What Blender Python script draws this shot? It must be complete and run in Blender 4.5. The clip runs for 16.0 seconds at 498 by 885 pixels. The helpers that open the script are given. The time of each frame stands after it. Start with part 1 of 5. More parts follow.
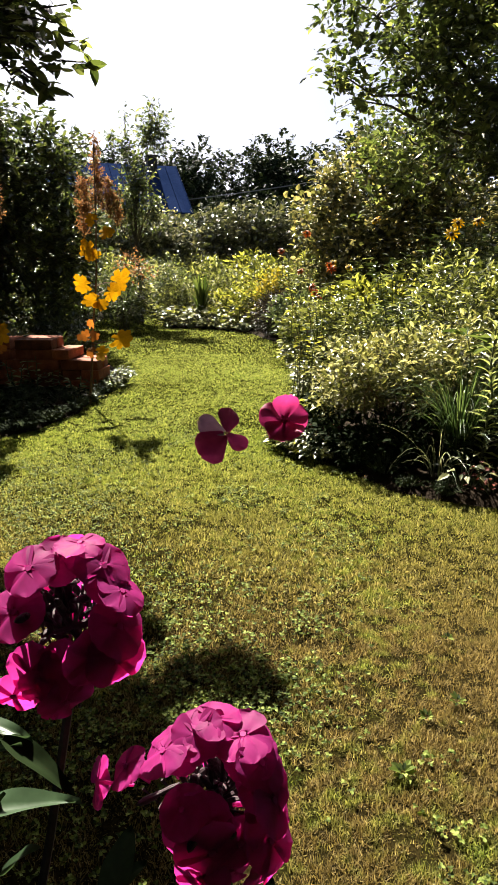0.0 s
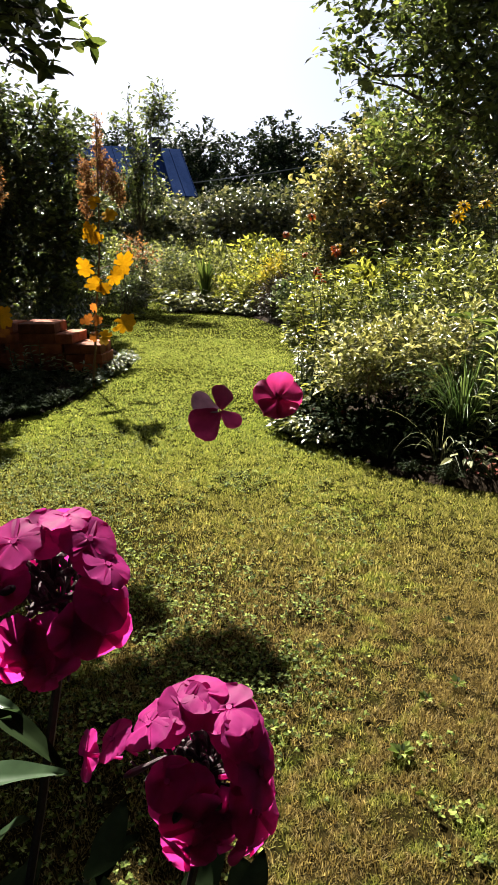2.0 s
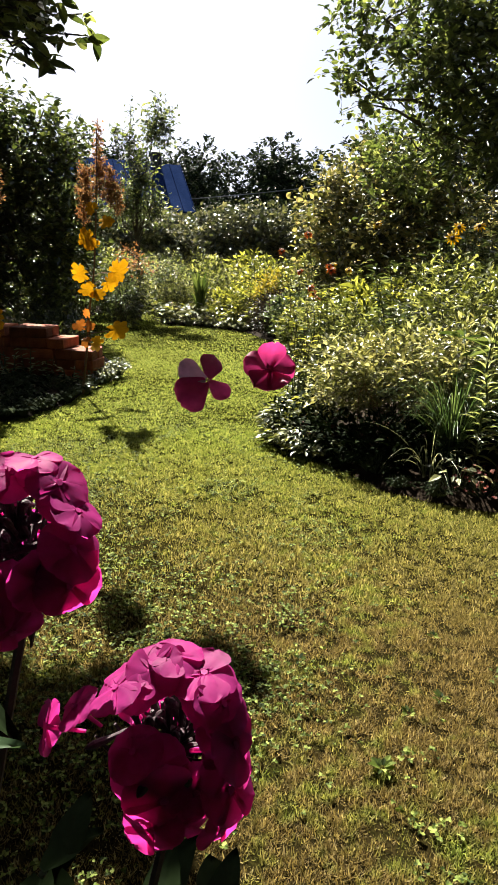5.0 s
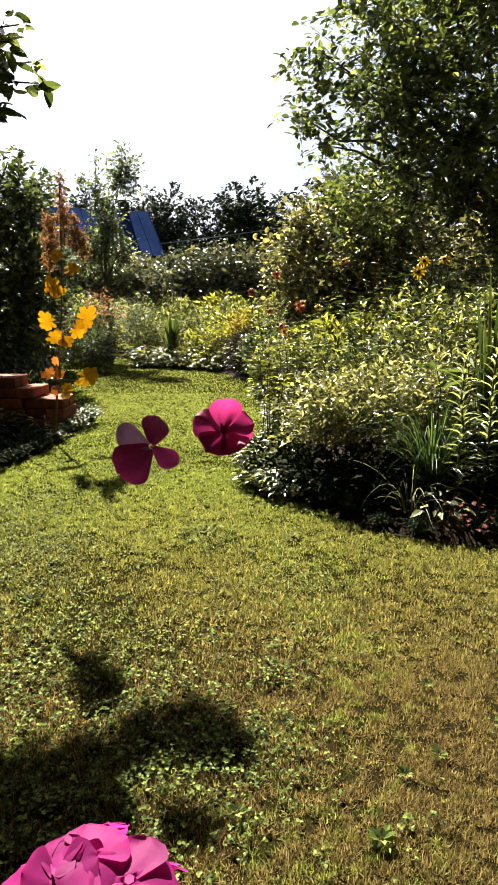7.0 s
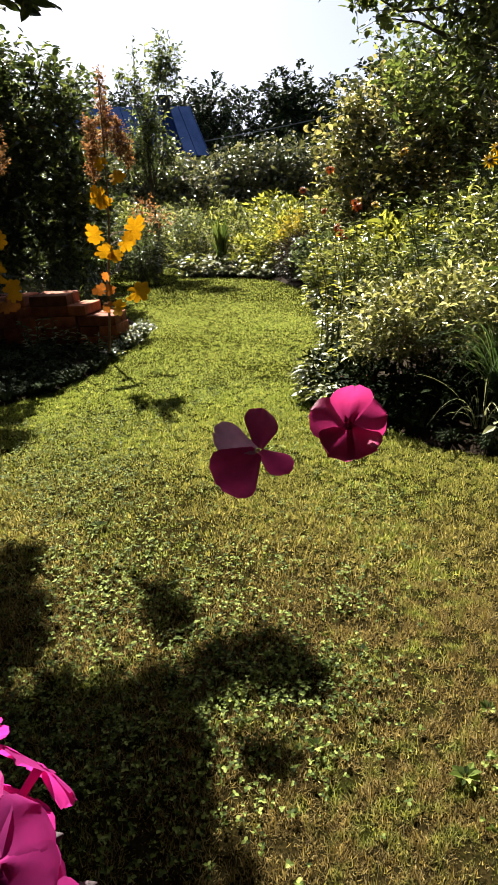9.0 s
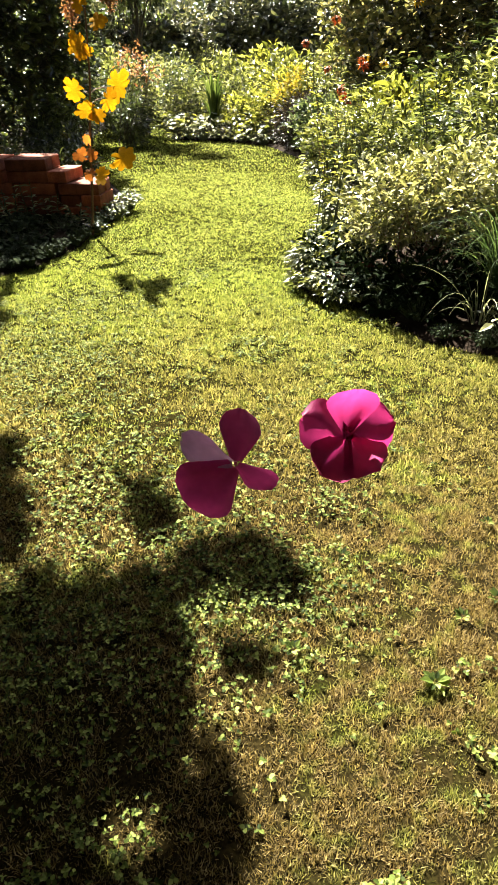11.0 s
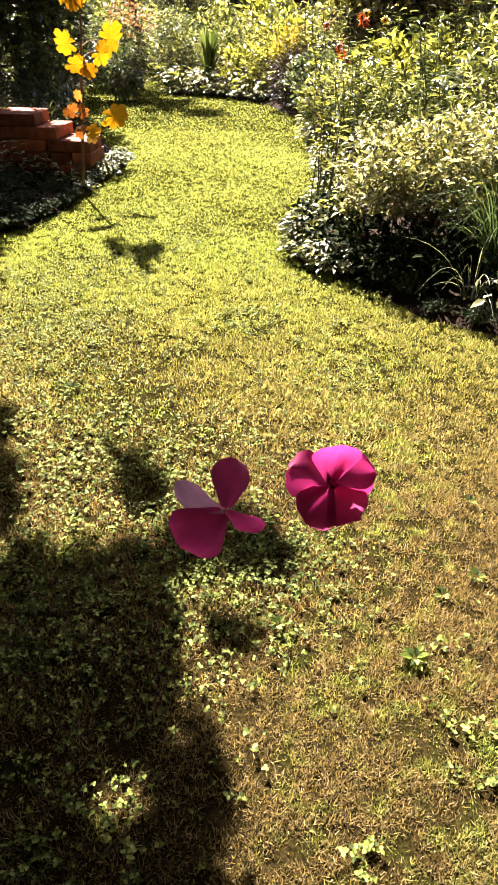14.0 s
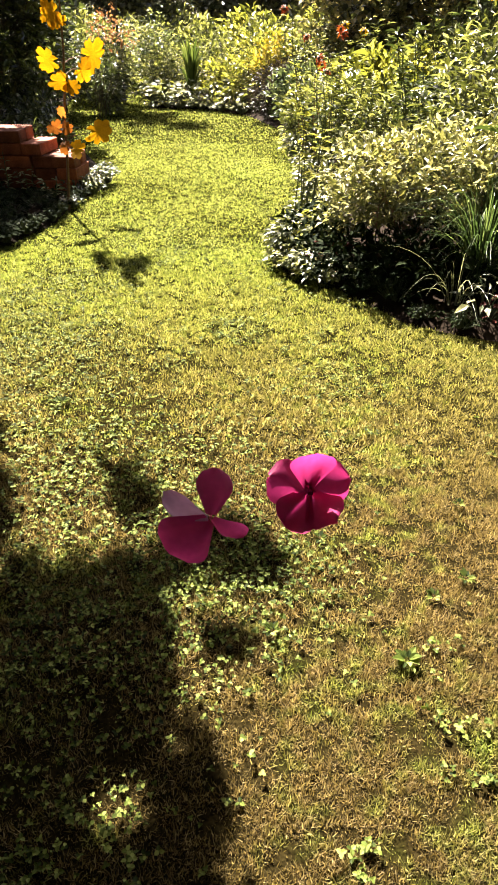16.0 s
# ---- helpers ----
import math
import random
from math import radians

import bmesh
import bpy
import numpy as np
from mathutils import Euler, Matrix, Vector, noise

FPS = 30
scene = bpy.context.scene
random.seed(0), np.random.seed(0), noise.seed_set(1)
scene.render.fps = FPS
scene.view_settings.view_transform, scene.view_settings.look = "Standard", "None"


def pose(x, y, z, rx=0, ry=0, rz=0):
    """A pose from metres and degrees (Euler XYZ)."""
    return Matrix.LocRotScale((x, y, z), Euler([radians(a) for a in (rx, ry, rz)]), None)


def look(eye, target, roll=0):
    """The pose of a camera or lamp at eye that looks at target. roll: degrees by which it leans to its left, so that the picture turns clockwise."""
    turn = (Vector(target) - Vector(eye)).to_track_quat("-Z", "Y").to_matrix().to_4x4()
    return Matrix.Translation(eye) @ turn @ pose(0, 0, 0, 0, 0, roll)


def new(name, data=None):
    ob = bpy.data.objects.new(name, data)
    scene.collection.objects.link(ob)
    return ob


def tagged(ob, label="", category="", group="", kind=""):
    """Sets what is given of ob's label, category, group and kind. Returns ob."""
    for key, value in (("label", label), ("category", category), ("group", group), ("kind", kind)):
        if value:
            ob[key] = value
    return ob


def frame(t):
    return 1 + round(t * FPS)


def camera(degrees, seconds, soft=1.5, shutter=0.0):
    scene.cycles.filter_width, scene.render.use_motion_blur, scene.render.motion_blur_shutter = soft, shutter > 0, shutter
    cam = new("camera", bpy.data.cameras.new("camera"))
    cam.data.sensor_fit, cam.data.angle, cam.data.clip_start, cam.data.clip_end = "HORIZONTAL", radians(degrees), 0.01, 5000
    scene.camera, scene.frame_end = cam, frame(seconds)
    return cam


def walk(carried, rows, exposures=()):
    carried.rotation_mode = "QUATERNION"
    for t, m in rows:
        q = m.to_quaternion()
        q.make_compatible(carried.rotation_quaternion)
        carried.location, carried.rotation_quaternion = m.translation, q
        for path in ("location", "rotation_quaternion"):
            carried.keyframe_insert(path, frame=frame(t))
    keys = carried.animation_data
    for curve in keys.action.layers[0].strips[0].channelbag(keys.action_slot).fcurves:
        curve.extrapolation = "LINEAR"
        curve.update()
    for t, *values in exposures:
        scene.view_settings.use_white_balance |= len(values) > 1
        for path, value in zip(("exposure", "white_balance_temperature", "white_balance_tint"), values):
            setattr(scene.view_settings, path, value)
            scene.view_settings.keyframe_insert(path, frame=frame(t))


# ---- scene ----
cam = camera(41.4, 16.0, soft=0.9)
PATH = [
    (0, (0.232, 0.153, 0.889), (0.096, 2.071, 0.339), -0.4),
    (0.5, (0.234, 0.15, 0.889), (0.115, 2.065, 0.323), -0.1),
    (1, (0.238, 0.151, 0.886), (0.105, 2.06, 0.306), -0.5),
    (1.5, (0.245, 0.156, 0.881), (0.144, 2.062, 0.284), -0.3),
    (2, (0.239, 0.155, 0.883), (0.09, 2.059, 0.291), -0.4),
    (2.5, (0.231, 0.152, 0.884), (0.094, 2.057, 0.29), -0.1),
    (3, (0.233, 0.148, 0.882), (0.091, 2.048, 0.274), -0.9),
    (5.5, (0.244, 0.171, 0.847), (0.129, 2.104, 0.346), 2.4),
    (6, (0.27, 0.174, 0.862), (0.202, 2.125, 0.427), 0.4),
    (6.5, (0.256, 0.191, 0.866), (0.224, 2.158, 0.506), 1.4),
    (7, (0.249, 0.232, 0.852), (0.193, 2.185, 0.422), -0.3),
    (7.5, (0.237, 0.259, 0.858), (0.095, 2.211, 0.449), -1.4),
    (8, (0.222, 0.274, 0.865), (0.117, 2.213, 0.389), -0.6),
    (8.5, (0.18, 0.29, 0.879), (0.023, 2.187, 0.267), 0.4),
    (9, (0.213, 0.317, 0.874), (-0.003, 2.18, 0.178), -3.1),
    (9.5, (0.22, 0.319, 0.89), (-0.067, 2.144, 0.123), -3.0),
    (10, (0.211, 0.35, 0.878), (-0.029, 2.137, 0.012), -3.1),
    (12.5, (0.212, 0.395, 0.932), (0.078, 2.038, -0.202), 0.8),
    (13, (0.211, 0.393, 0.931), (0.079, 2.034, -0.205), 0.9),
    (13.5, (0.214, 0.39, 0.934), (0.072, 2.029, -0.203), 0.4),
    (14, (0.211, 0.39, 0.931), (0.071, 2.036, -0.196), 0.5),
    (14.5, (0.211, 0.388, 0.934), (0.07, 2.034, -0.192), 0.1),
    (15, (0.216, 0.39, 0.926), (0.098, 2.045, -0.191), -0.1),
    (15.5, (0.224, 0.377, 0.935), (0.127, 2.041, -0.171), -0.4),
    (16, (0.216, 0.377, 0.941), (0.1, 2.04, -0.164), -0.5),
]
EXPOSURES = [(0.0, 2.68, 6500, 8), (3.0, 2.60, 6300, 7), (7.5, 2.70, 6350, 8), (9.0, 2.58, 6300, 8), (10.0, 2.99, 6200, 6), (12.5, 3.76, 6550, 17), (14.0, 3.73, 6500, 22), (16.0, 3.54, 6600, 15)]
walk(cam, [(t, look(eye, target, roll)) for t, eye, target, roll in PATH], EXPOSURES)

# ---- daylight ----
SHADE = Vector((0.32, -0.78, 0.0))          # how far a shadow falls per metre of height
to_sun = Vector((-SHADE.x, -SHADE.y, 1.0)).normalized()
world = bpy.data.worlds.new("sky")
scene.world = world
world.use_nodes = True
wn = world.node_tree.nodes
sky = wn.new("ShaderNodeTexSky")
sky.sky_type, sky.sun_disc = "NISHITA", False
sky.sun_elevation = math.asin(to_sun.z)
sky.sun_rotation = math.atan2(to_sun.x, to_sun.y)
sky.air_density, sky.dust_density, sky.ozone_density = 0.4, 3.0, 1.0
world.node_tree.links.new(sky.outputs["Color"], wn["Background"].inputs["Color"])
wn["Background"].inputs["Strength"].default_value = 0.03
sun_data = bpy.data.lights.new("sun", "SUN")
sun_data.energy, sun_data.angle, sun_data.color = 5.0, radians(0.53), (1.0, 0.93, 0.80)
sun = new("sun", sun_data)
sun.matrix_world = Matrix.Translation((-6, 14, 20)) @ to_sun.to_track_quat("Z", "Y").to_matrix().to_4x4()

# ---- materials ----
def node_material(name):
    m = bpy.data.materials.new(name)
    m.use_nodes = True
    return m, m.node_tree.nodes, m.node_tree.links


def ramp(nodes, stops):
    r = nodes.new("ShaderNodeValToRGB")
    while len(r.color_ramp.elements) < len(stops):
        r.color_ramp.elements.new(0.5)
    for e, (at, c) in zip(r.color_ramp.elements, stops):
        e.position, e.color = at, (*c, 1)
    return r


def noise_node(nodes, links, scale, detail=3.0, coords="Object"):
    tc = nodes.new("ShaderNodeTexCoord")
    n = nodes.new("ShaderNodeTexNoise")
    n.inputs["Scale"].default_value, n.inputs["Detail"].default_value = scale, detail
    links.new(tc.outputs[coords], n.inputs["Vector"])
    return n


def mixed(nodes, links, kind, fac, a, b):
    m = nodes.new("ShaderNodeMix")
    m.data_type, m.blend_type = "RGBA", kind
    for value, at in ((fac, 0), (a, 6), (b, 7)):
        if isinstance(value, bpy.types.NodeSocket):
            links.new(value, m.inputs[at])
        else:
            m.inputs[at].default_value = value if at == 0 else (*value, 1)
    return m.outputs[2]


def leaf_material(name, dark, mid, light, glow=0.4, rough=0.4, patch=3.0, spec=0.4, tint=(1.17, 1.10, 0.82)):
    """Leaf tissue: each blade has its own tone, with patches over the plant, some gloss and light passing through."""
    m, nodes, links = node_material(name)
    geo = nodes.new("ShaderNodeNewGeometry")
    if light[1] > light[0] * 0.8 and light[1] > 0.04 and max(light) < 0.45:
        # green tissue: tones spread wide, putting dark gaps and sunlit glints into the colour
        dark, light = [0.6 * c for c in dark], [1.35 * c for c in light]
    r = ramp(nodes, [(0.0, dark), (0.55, mid), (1.0, light)])
    links.new(geo.outputs["Random Per Island"], r.inputs[0])
    n = noise_node(nodes, links, patch, 4.0)
    tone = ramp(nodes, [(0.3, (0.62, 0.66, 0.6)), (0.7, (1.2, 1.15, 1.05))])
    links.new(n.outputs["Fac"], tone.inputs[0])
    colour = mixed(nodes, links, "MULTIPLY", 1.0, r.outputs[0], tone.outputs[0])
    fine = noise_node(nodes, links, 160.0, 2.0)
    vein = ramp(nodes, [(0.35, (0.8, 0.8, 0.8)), (0.65, (1.12, 1.12, 1.12))])
    links.new(fine.outputs["Fac"], vein.inputs[0])
    colour = mixed(nodes, links, "MULTIPLY", 0.7, colour, vein.outputs[0])
    bsdf = nodes["Principled BSDF"]
    bsdf.inputs["Roughness"].default_value = rough
    bsdf.inputs["Specular IOR Level"].default_value = spec
    links.new(colour, bsdf.inputs["Base Color"])
    tr = nodes.new("ShaderNodeBsdfTranslucent")
    links.new(mixed(nodes, links, "MULTIPLY", 1.0, colour, tint), tr.inputs["Color"])
    mix = nodes.new("ShaderNodeMixShader")
    mix.inputs[0].default_value = glow
    links.new(bsdf.outputs[0], mix.inputs[1])
    links.new(tr.outputs[0], mix.inputs[2])
    links.new(mix.outputs[0], nodes["Material Output"].inputs["Surface"])
    return m


def solid_material(name, a, b, scale=8.0, rough=0.8, bump=0.3, fine=60.0, spec=0.4, per_object=0.0):
    """An opaque surface with two scales of variation and relief."""
    m, nodes, links = node_material(name)
    n = noise_node(nodes, links, scale, 5.0)
    r = ramp(nodes, [(0.3, a), (0.7, b)])
    links.new(n.outputs["Fac"], r.inputs[0])
    f = noise_node(nodes, links, fine, 4.0)
    t = ramp(nodes, [(0.3, (0.75, 0.75, 0.75)), (0.7, (1.15, 1.15, 1.15))])
    links.new(f.outputs["Fac"], t.inputs[0])
    colour = mixed(nodes, links, "MULTIPLY", 1.0, r.outputs[0], t.outputs[0])
    if per_object:
        info = nodes.new("ShaderNodeObjectInfo")
        v = ramp(nodes, [(0.0, (1 - per_object,) * 3), (1.0, (1 + per_object, 1 + 0.8 * per_object, 1 + 0.6 * per_object))])
        links.new(info.outputs["Random"], v.inputs[0])
        colour = mixed(nodes, links, "MULTIPLY", 1.0, colour, v.outputs[0])
    bsdf = nodes["Principled BSDF"]
    links.new(colour, bsdf.inputs["Base Color"])
    bsdf.inputs["Roughness"].default_value, bsdf.inputs["Specular IOR Level"].default_value = rough, spec
    b = nodes.new("ShaderNodeBump")
    b.inputs["Strength"].default_value, b.inputs["Distance"].default_value = bump, 0.01
    links.new(f.outputs["Fac"], b.inputs["Height"])
    links.new(b.outputs[0], bsdf.inputs["Normal"])
    return m


def lawn_material(name, colours, dry, glow, spec=0.1, grain=30.0):
    """Short turf: own tone per blade, with green and parched patches across the lawn."""
    m, nodes, links = node_material(name)
    geo = nodes.new("ShaderNodeNewGeometry")
    r = ramp(nodes, [(i / (len(colours) - 1), c) for i, c in enumerate(colours)])
    links.new(geo.outputs["Random Per Island"], r.inputs[0])
    d = ramp(nodes, [(i / (len(dry) - 1), c) for i, c in enumerate(dry)])
    links.new(geo.outputs["Random Per Island"], d.inputs[0])
    n = noise_node(nodes, links, 1.7, 5.0)
    small = noise_node(nodes, links, 24.0, 3.0)
    k = ramp(nodes, [(0.32, (0, 0, 0)), (0.49, (1, 1, 1))])
    links.new(mixed(nodes, links, "MIX", 0.45, n.outputs["Fac"], small.outputs["Fac"]), k.inputs[0])
    # the turf is drier near the bed edge and fresher along the mown path
    tc = nodes.new("ShaderNodeTexCoord")
    sep = nodes.new("ShaderNodeSeparateXYZ")
    links.new(tc.outputs["Object"], sep.inputs[0])
    far = nodes.new("ShaderNodeMapRange")
    far.inputs[1].default_value, far.inputs[2].default_value = 1.5, 3.2
    far.inputs[3].default_value, far.inputs[4].default_value = 0.92, 0.15
    links.new(sep.outputs[1], far.inputs[0])
    amount = nodes.new("ShaderNodeMath")
    amount.operation = "MULTIPLY"
    links.new(k.outputs[0], amount.inputs[0])
    links.new(far.outputs[0], amount.inputs[1])
    colour = mixed(nodes, links, "MIX", amount.outputs[0], r.outputs[0], d.outputs[0])
    fine = noise_node(nodes, links, grain, 4.0)
    low, high = (0.75, 1.2) if grain < 100 else (0.2, 1.7)
    t = ramp(nodes, [(0.3, (low,) * 3), (0.7, (high,) * 3)])
    links.new(fine.outputs["Fac"], t.inputs[0])
    colour = mixed(nodes, links, "MULTIPLY", 1.0, colour, t.outputs[0])
    bsdf = nodes["Principled BSDF"]
    bsdf.inputs["Roughness"].default_value = 0.65
    bsdf.inputs["Specular IOR Level"].default_value = spec
    links.new(colour, bsdf.inputs["Base Color"])
    tr = nodes.new("ShaderNodeBsdfTranslucent")
    links.new(mixed(nodes, links, "MULTIPLY", 1.0, colour, (1.14, 1.09, 0.74)), tr.inputs["Color"])
    mix = nodes.new("ShaderNodeMixShader")
    mix.inputs[0].default_value = glow
    links.new(bsdf.outputs[0], mix.inputs[1])
    links.new(tr.outputs[0], mix.inputs[2])
    links.new(mix.outputs[0], nodes["Material Output"].inputs["Surface"])
    return m


# the first, near-black tone of each list also paints shaded gaps between blades
FRESH = [(0.023, 0.037, 0.007), (0.126, 0.172, 0.031), (0.23, 0.28, 0.057), (0.37, 0.40, 0.12)]
PARCHED = [(0.018, 0.012, 0.0055), (0.098, 0.064, 0.025), (0.185, 0.128, 0.056), (0.34, 0.26, 0.137)]
TURF = lawn_material("turf_blades", FRESH, PARCHED, 0.5)
# ground seen between blades: the shade in the gaps is its near-black colour
SHADED_THATCH = lawn_material("shaded_thatch", [(0.004, 0.005, 0.001), (0.010, 0.011, 0.002)], [(0.005, 0.0035, 0.0012), (0.011, 0.008, 0.003)], 0.0, 0.0, 190.0)
SOIL = solid_material("dark_garden_soil", (0.0072, 0.00504, 0.0036), (0.0187, 0.013, 0.00864), 6, 0.95, 0.8, 45, 0.03)
BRICK = solid_material("red_clay_brick", (0.10, 0.030, 0.017), (0.24, 0.082, 0.045), 14, 0.85, 0.5, 120, 0.2, 0.45)
BARK = solid_material("grey_brown_bark", (0.036, 0.0274, 0.0202), (0.0936, 0.0756, 0.0576), 18, 0.9, 0.9, 70)
STEM = solid_material("green_stem", (0.0216, 0.0324, 0.00936), (0.0504, 0.0612, 0.0202), 30, 0.6, 0.2, 90)
STEM_RED = solid_material("reddish_stem", (0.0864, 0.036, 0.0216), (0.158, 0.0792, 0.036), 30, 0.6, 0.2, 90)
CLOVER = leaf_material("clover_leaf", (0.020, 0.034, 0.006), (0.075, 0.103, 0.018), (0.20, 0.235, 0.065), 0.36, 0.6, 6, 0.08)
APPLE = leaf_material("apple_leaf", (0.026, 0.046, 0.011), (0.082, 0.114, 0.028), (0.20, 0.23, 0.08), 0.42, 0.32, 2.0, 0.9)
# darker, less translucent apple leaf for unseen crowns that block light
SHADING_APPLE = leaf_material("light_blocking_apple_leaf", (0.0144, 0.0252, 0.0072), (0.0324, 0.0468, 0.0115), (0.072, 0.09, 0.0252), 0.12, 0.4, 2.0, 0.3)
LILAC = leaf_material("dark_shrub_leaf", (0.018, 0.033, 0.009), (0.046, 0.066, 0.017), (0.13, 0.155, 0.05), 0.36, 0.3, 1.5, 0.9)
CURRANT = leaf_material("currant_leaf", (0.026, 0.038, 0.015), (0.062, 0.072, 0.03), (0.18, 0.18, 0.10), 0.25, 0.3, 2.0, 0.8)
HAZEL = leaf_material("hazel_leaf", (0.04, 0.05, 0.016), (0.118, 0.122, 0.038), (0.29, 0.25, 0.115), 0.46, 0.34, 1.2, 0.9)
FAR = leaf_material("distant_leaf", (0.0115, 0.0216, 0.0101), (0.0216, 0.0331, 0.0144), (0.0468, 0.0612, 0.0288), 0.08, 0.6, 0.5, 0.1)
SPIREA = leaf_material("spirea_leaf", (0.036, 0.0468, 0.0105), (0.125, 0.132, 0.04), (0.34, 0.33, 0.16), 0.42, 0.32, 4.0, 0.8)
PERENNIAL = leaf_material("perennial_leaf", (0.022, 0.032, 0.007), (0.076, 0.090, 0.018), (0.27, 0.285, 0.095), 0.44, 0.3, 2.5, 0.8)
LIME = leaf_material("lime_leaf", (0.045, 0.062, 0.01), (0.13, 0.142, 0.022), (0.31, 0.31, 0.06), 0.5, 0.32, 3.0, 0.6)
BLUEGREEN = leaf_material("grey_green_leaf", (0.036, 0.0612, 0.0288), (0.07, 0.098, 0.045), (0.16, 0.19, 0.08), 0.34, 0.32, 3.0, 0.6)
SILVER = leaf_material("pale_leaf", (0.16, 0.18, 0.10), (0.27, 0.29, 0.18), (0.38, 0.39, 0.28), 0.4, 0.32, 5.0, 0.6)
PURPLE = leaf_material("dark_purple_leaf", (0.018, 0.013, 0.0101), (0.0288, 0.0216, 0.0144), (0.0468, 0.036, 0.0216), 0.2, 0.4, 3.0)
RUST = leaf_material("rust_plume", (0.14, 0.068, 0.03), (0.24, 0.125, 0.055), (0.36, 0.23, 0.11), 0.4, 0.6, 8.0, 0.2, (1.2, 1.0, 0.8))
GOLD = leaf_material("yellow_lobed_leaf", (0.46, 0.228, 0.008), (0.54, 0.30, 0.011), (0.60, 0.385, 0.017), 0.46, 0.6, 9.0, 0.08, (1.15, 1.0, 0.5))
CORAL = leaf_material("coral_leaf", (0.302, 0.0936, 0.0216), (0.396, 0.158, 0.036), (0.446, 0.245, 0.0576), 0.45, 0.45, 9.0, 0.35, (1.15, 0.95, 0.6))
RED_LEAF = leaf_material("red_leaf", (0.055, 0.012, 0.010), (0.10, 0.022, 0.016), (0.16, 0.05, 0.028), 0.25, 0.6, 5.0, 0.08, (1.2, 0.9, 0.8))
GOLDEN = leaf_material("golden_leaf", (0.12, 0.10, 0.012), (0.24, 0.20, 0.02), (0.38, 0.30, 0.04), 0.45, 0.4, 3.0, 0.5)
PINK = leaf_material("magenta_petal", (0.36, 0.028, 0.21), (0.46, 0.05, 0.29), (0.56, 0.11, 0.41), 0.66, 0.55, 25.0, 0.12, (1.3, 0.95, 1.1))
LILY_LEAF = leaf_material("pale_lily_leaf", (0.11, 0.14, 0.035), (0.22, 0.25, 0.085), (0.36, 0.38, 0.19), 0.5, 0.32, 6.0, 0.8)
PETAL = leaf_material("pink_petal", (0.38, 0.035, 0.15), (0.44, 0.06, 0.195), (0.50, 0.10, 0.26), 0.4, 0.5, 60.0, 0.25, (1.2, 0.85, 1.1))
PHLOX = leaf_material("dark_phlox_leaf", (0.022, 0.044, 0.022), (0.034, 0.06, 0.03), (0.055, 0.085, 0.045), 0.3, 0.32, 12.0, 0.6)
# near-black leaf: the shade it stands in is put into its colour
SHADED_LEAF = leaf_material("shade_toned_leaf", (0.005, 0.009, 0.0035), (0.008, 0.014, 0.005), (0.018, 0.026, 0.009), 0.06, 0.75, 4.0, 0.02)
PALE_PINK = leaf_material("pale_pink_petal", (0.446, 0.259, 0.389), (0.475, 0.302, 0.425), (0.518, 0.36, 0.475), 0.35, 0.5, 20.0, 0.3, (1.0, 0.9, 1.0))
YELLOW = leaf_material("yellow_ray_petal", (0.504, 0.274, 0.0072), (0.562, 0.331, 0.0108), (0.576, 0.396, 0.0216), 0.4, 0.5, 9.0, 0.3, (1.1, 1.0, 0.5))
ORANGE = leaf_material("orange_ray_petal", (0.23, 0.0288, 0.00864), (0.324, 0.0648, 0.013), (0.418, 0.137, 0.0216), 0.35, 0.5, 9.0, 0.3, (1.15, 0.9, 0.6))
CONE = solid_material("brown_flower_cone", (0.036, 0.0144, 0.0072), (0.0864, 0.036, 0.0144), 200, 0.9, 0.8, 400)
REED = leaf_material("blade_leaf", (0.036, 0.0648, 0.0144), (0.0648, 0.101, 0.0216), (0.122, 0.151, 0.0432), 0.35, 0.33, 3.0)
ROOF = solid_material("blue_metal_roofing", (0.0144, 0.0274, 0.0828), (0.023, 0.0396, 0.108), 1.5, 0.9, 0.1, 30, 0.0)
PLASTER = solid_material("white_plaster", (0.432, 0.425, 0.403), (0.54, 0.533, 0.504), 2, 0.85, 0.2, 40)
DARK = solid_material("dark_trim", (0.0144, 0.0144, 0.0158), (0.0288, 0.0288, 0.0302), 6, 0.6, 0.1, 40)
CABLE = solid_material("weathered_cable", (0.144, 0.144, 0.144), (0.216, 0.216, 0.216), 6, 0.6, 0.1, 40)
SILK = solid_material("pale_silk", (0.36, 0.36, 0.346), (0.468, 0.468, 0.446), 90, 0.4, 0.1, 200)
GLASS = solid_material("dark_window_glass", (0.0144, 0.018, 0.0216), (0.0288, 0.0324, 0.036), 3, 0.08, 0.0, 30)

# ---- building helpers ----
rng = np.random.default_rng(7)


def mesh_of(name, verts, faces):
    me = bpy.data.meshes.new(name)
    me.from_pydata(verts, [], faces)
    me.update()
    return me


def part(name, me, material, parent=None, label="", kind=""):
    """One mesh object, under a thing or under a part. me: a mesh or a bmesh."""
    if isinstance(me, bmesh.types.BMesh):
        bm, me = me, bpy.data.meshes.new(name)
        bm.to_mesh(me)
        bm.free()
    if not me.materials:
        me.materials.append(material)
    ob = new(name, me)
    ob.parent = parent
    return tagged(ob, label, kind=kind)


def thing(name, at, label, category, group="", kind=""):
    ob = new(name)
    ob.location = at
    ob.empty_display_size = 0.05
    return tagged(ob, label, category, group, kind)


def several(name, arrays, material, parent, most=26):
    """Each piece as a part of its own; past a few dozen thin ones, one part of kind stuff."""
    if len(arrays) > most:
        part(name + "_work", mesh_of(name, *joined(arrays)), material, parent, kind="stuff")
    else:
        for a in arrays:
            part(name, mesh_of(name, *a), material, parent)


def unit(a):
    return a / np.maximum(np.linalg.norm(a, axis=-1, keepdims=True), 1e-9)


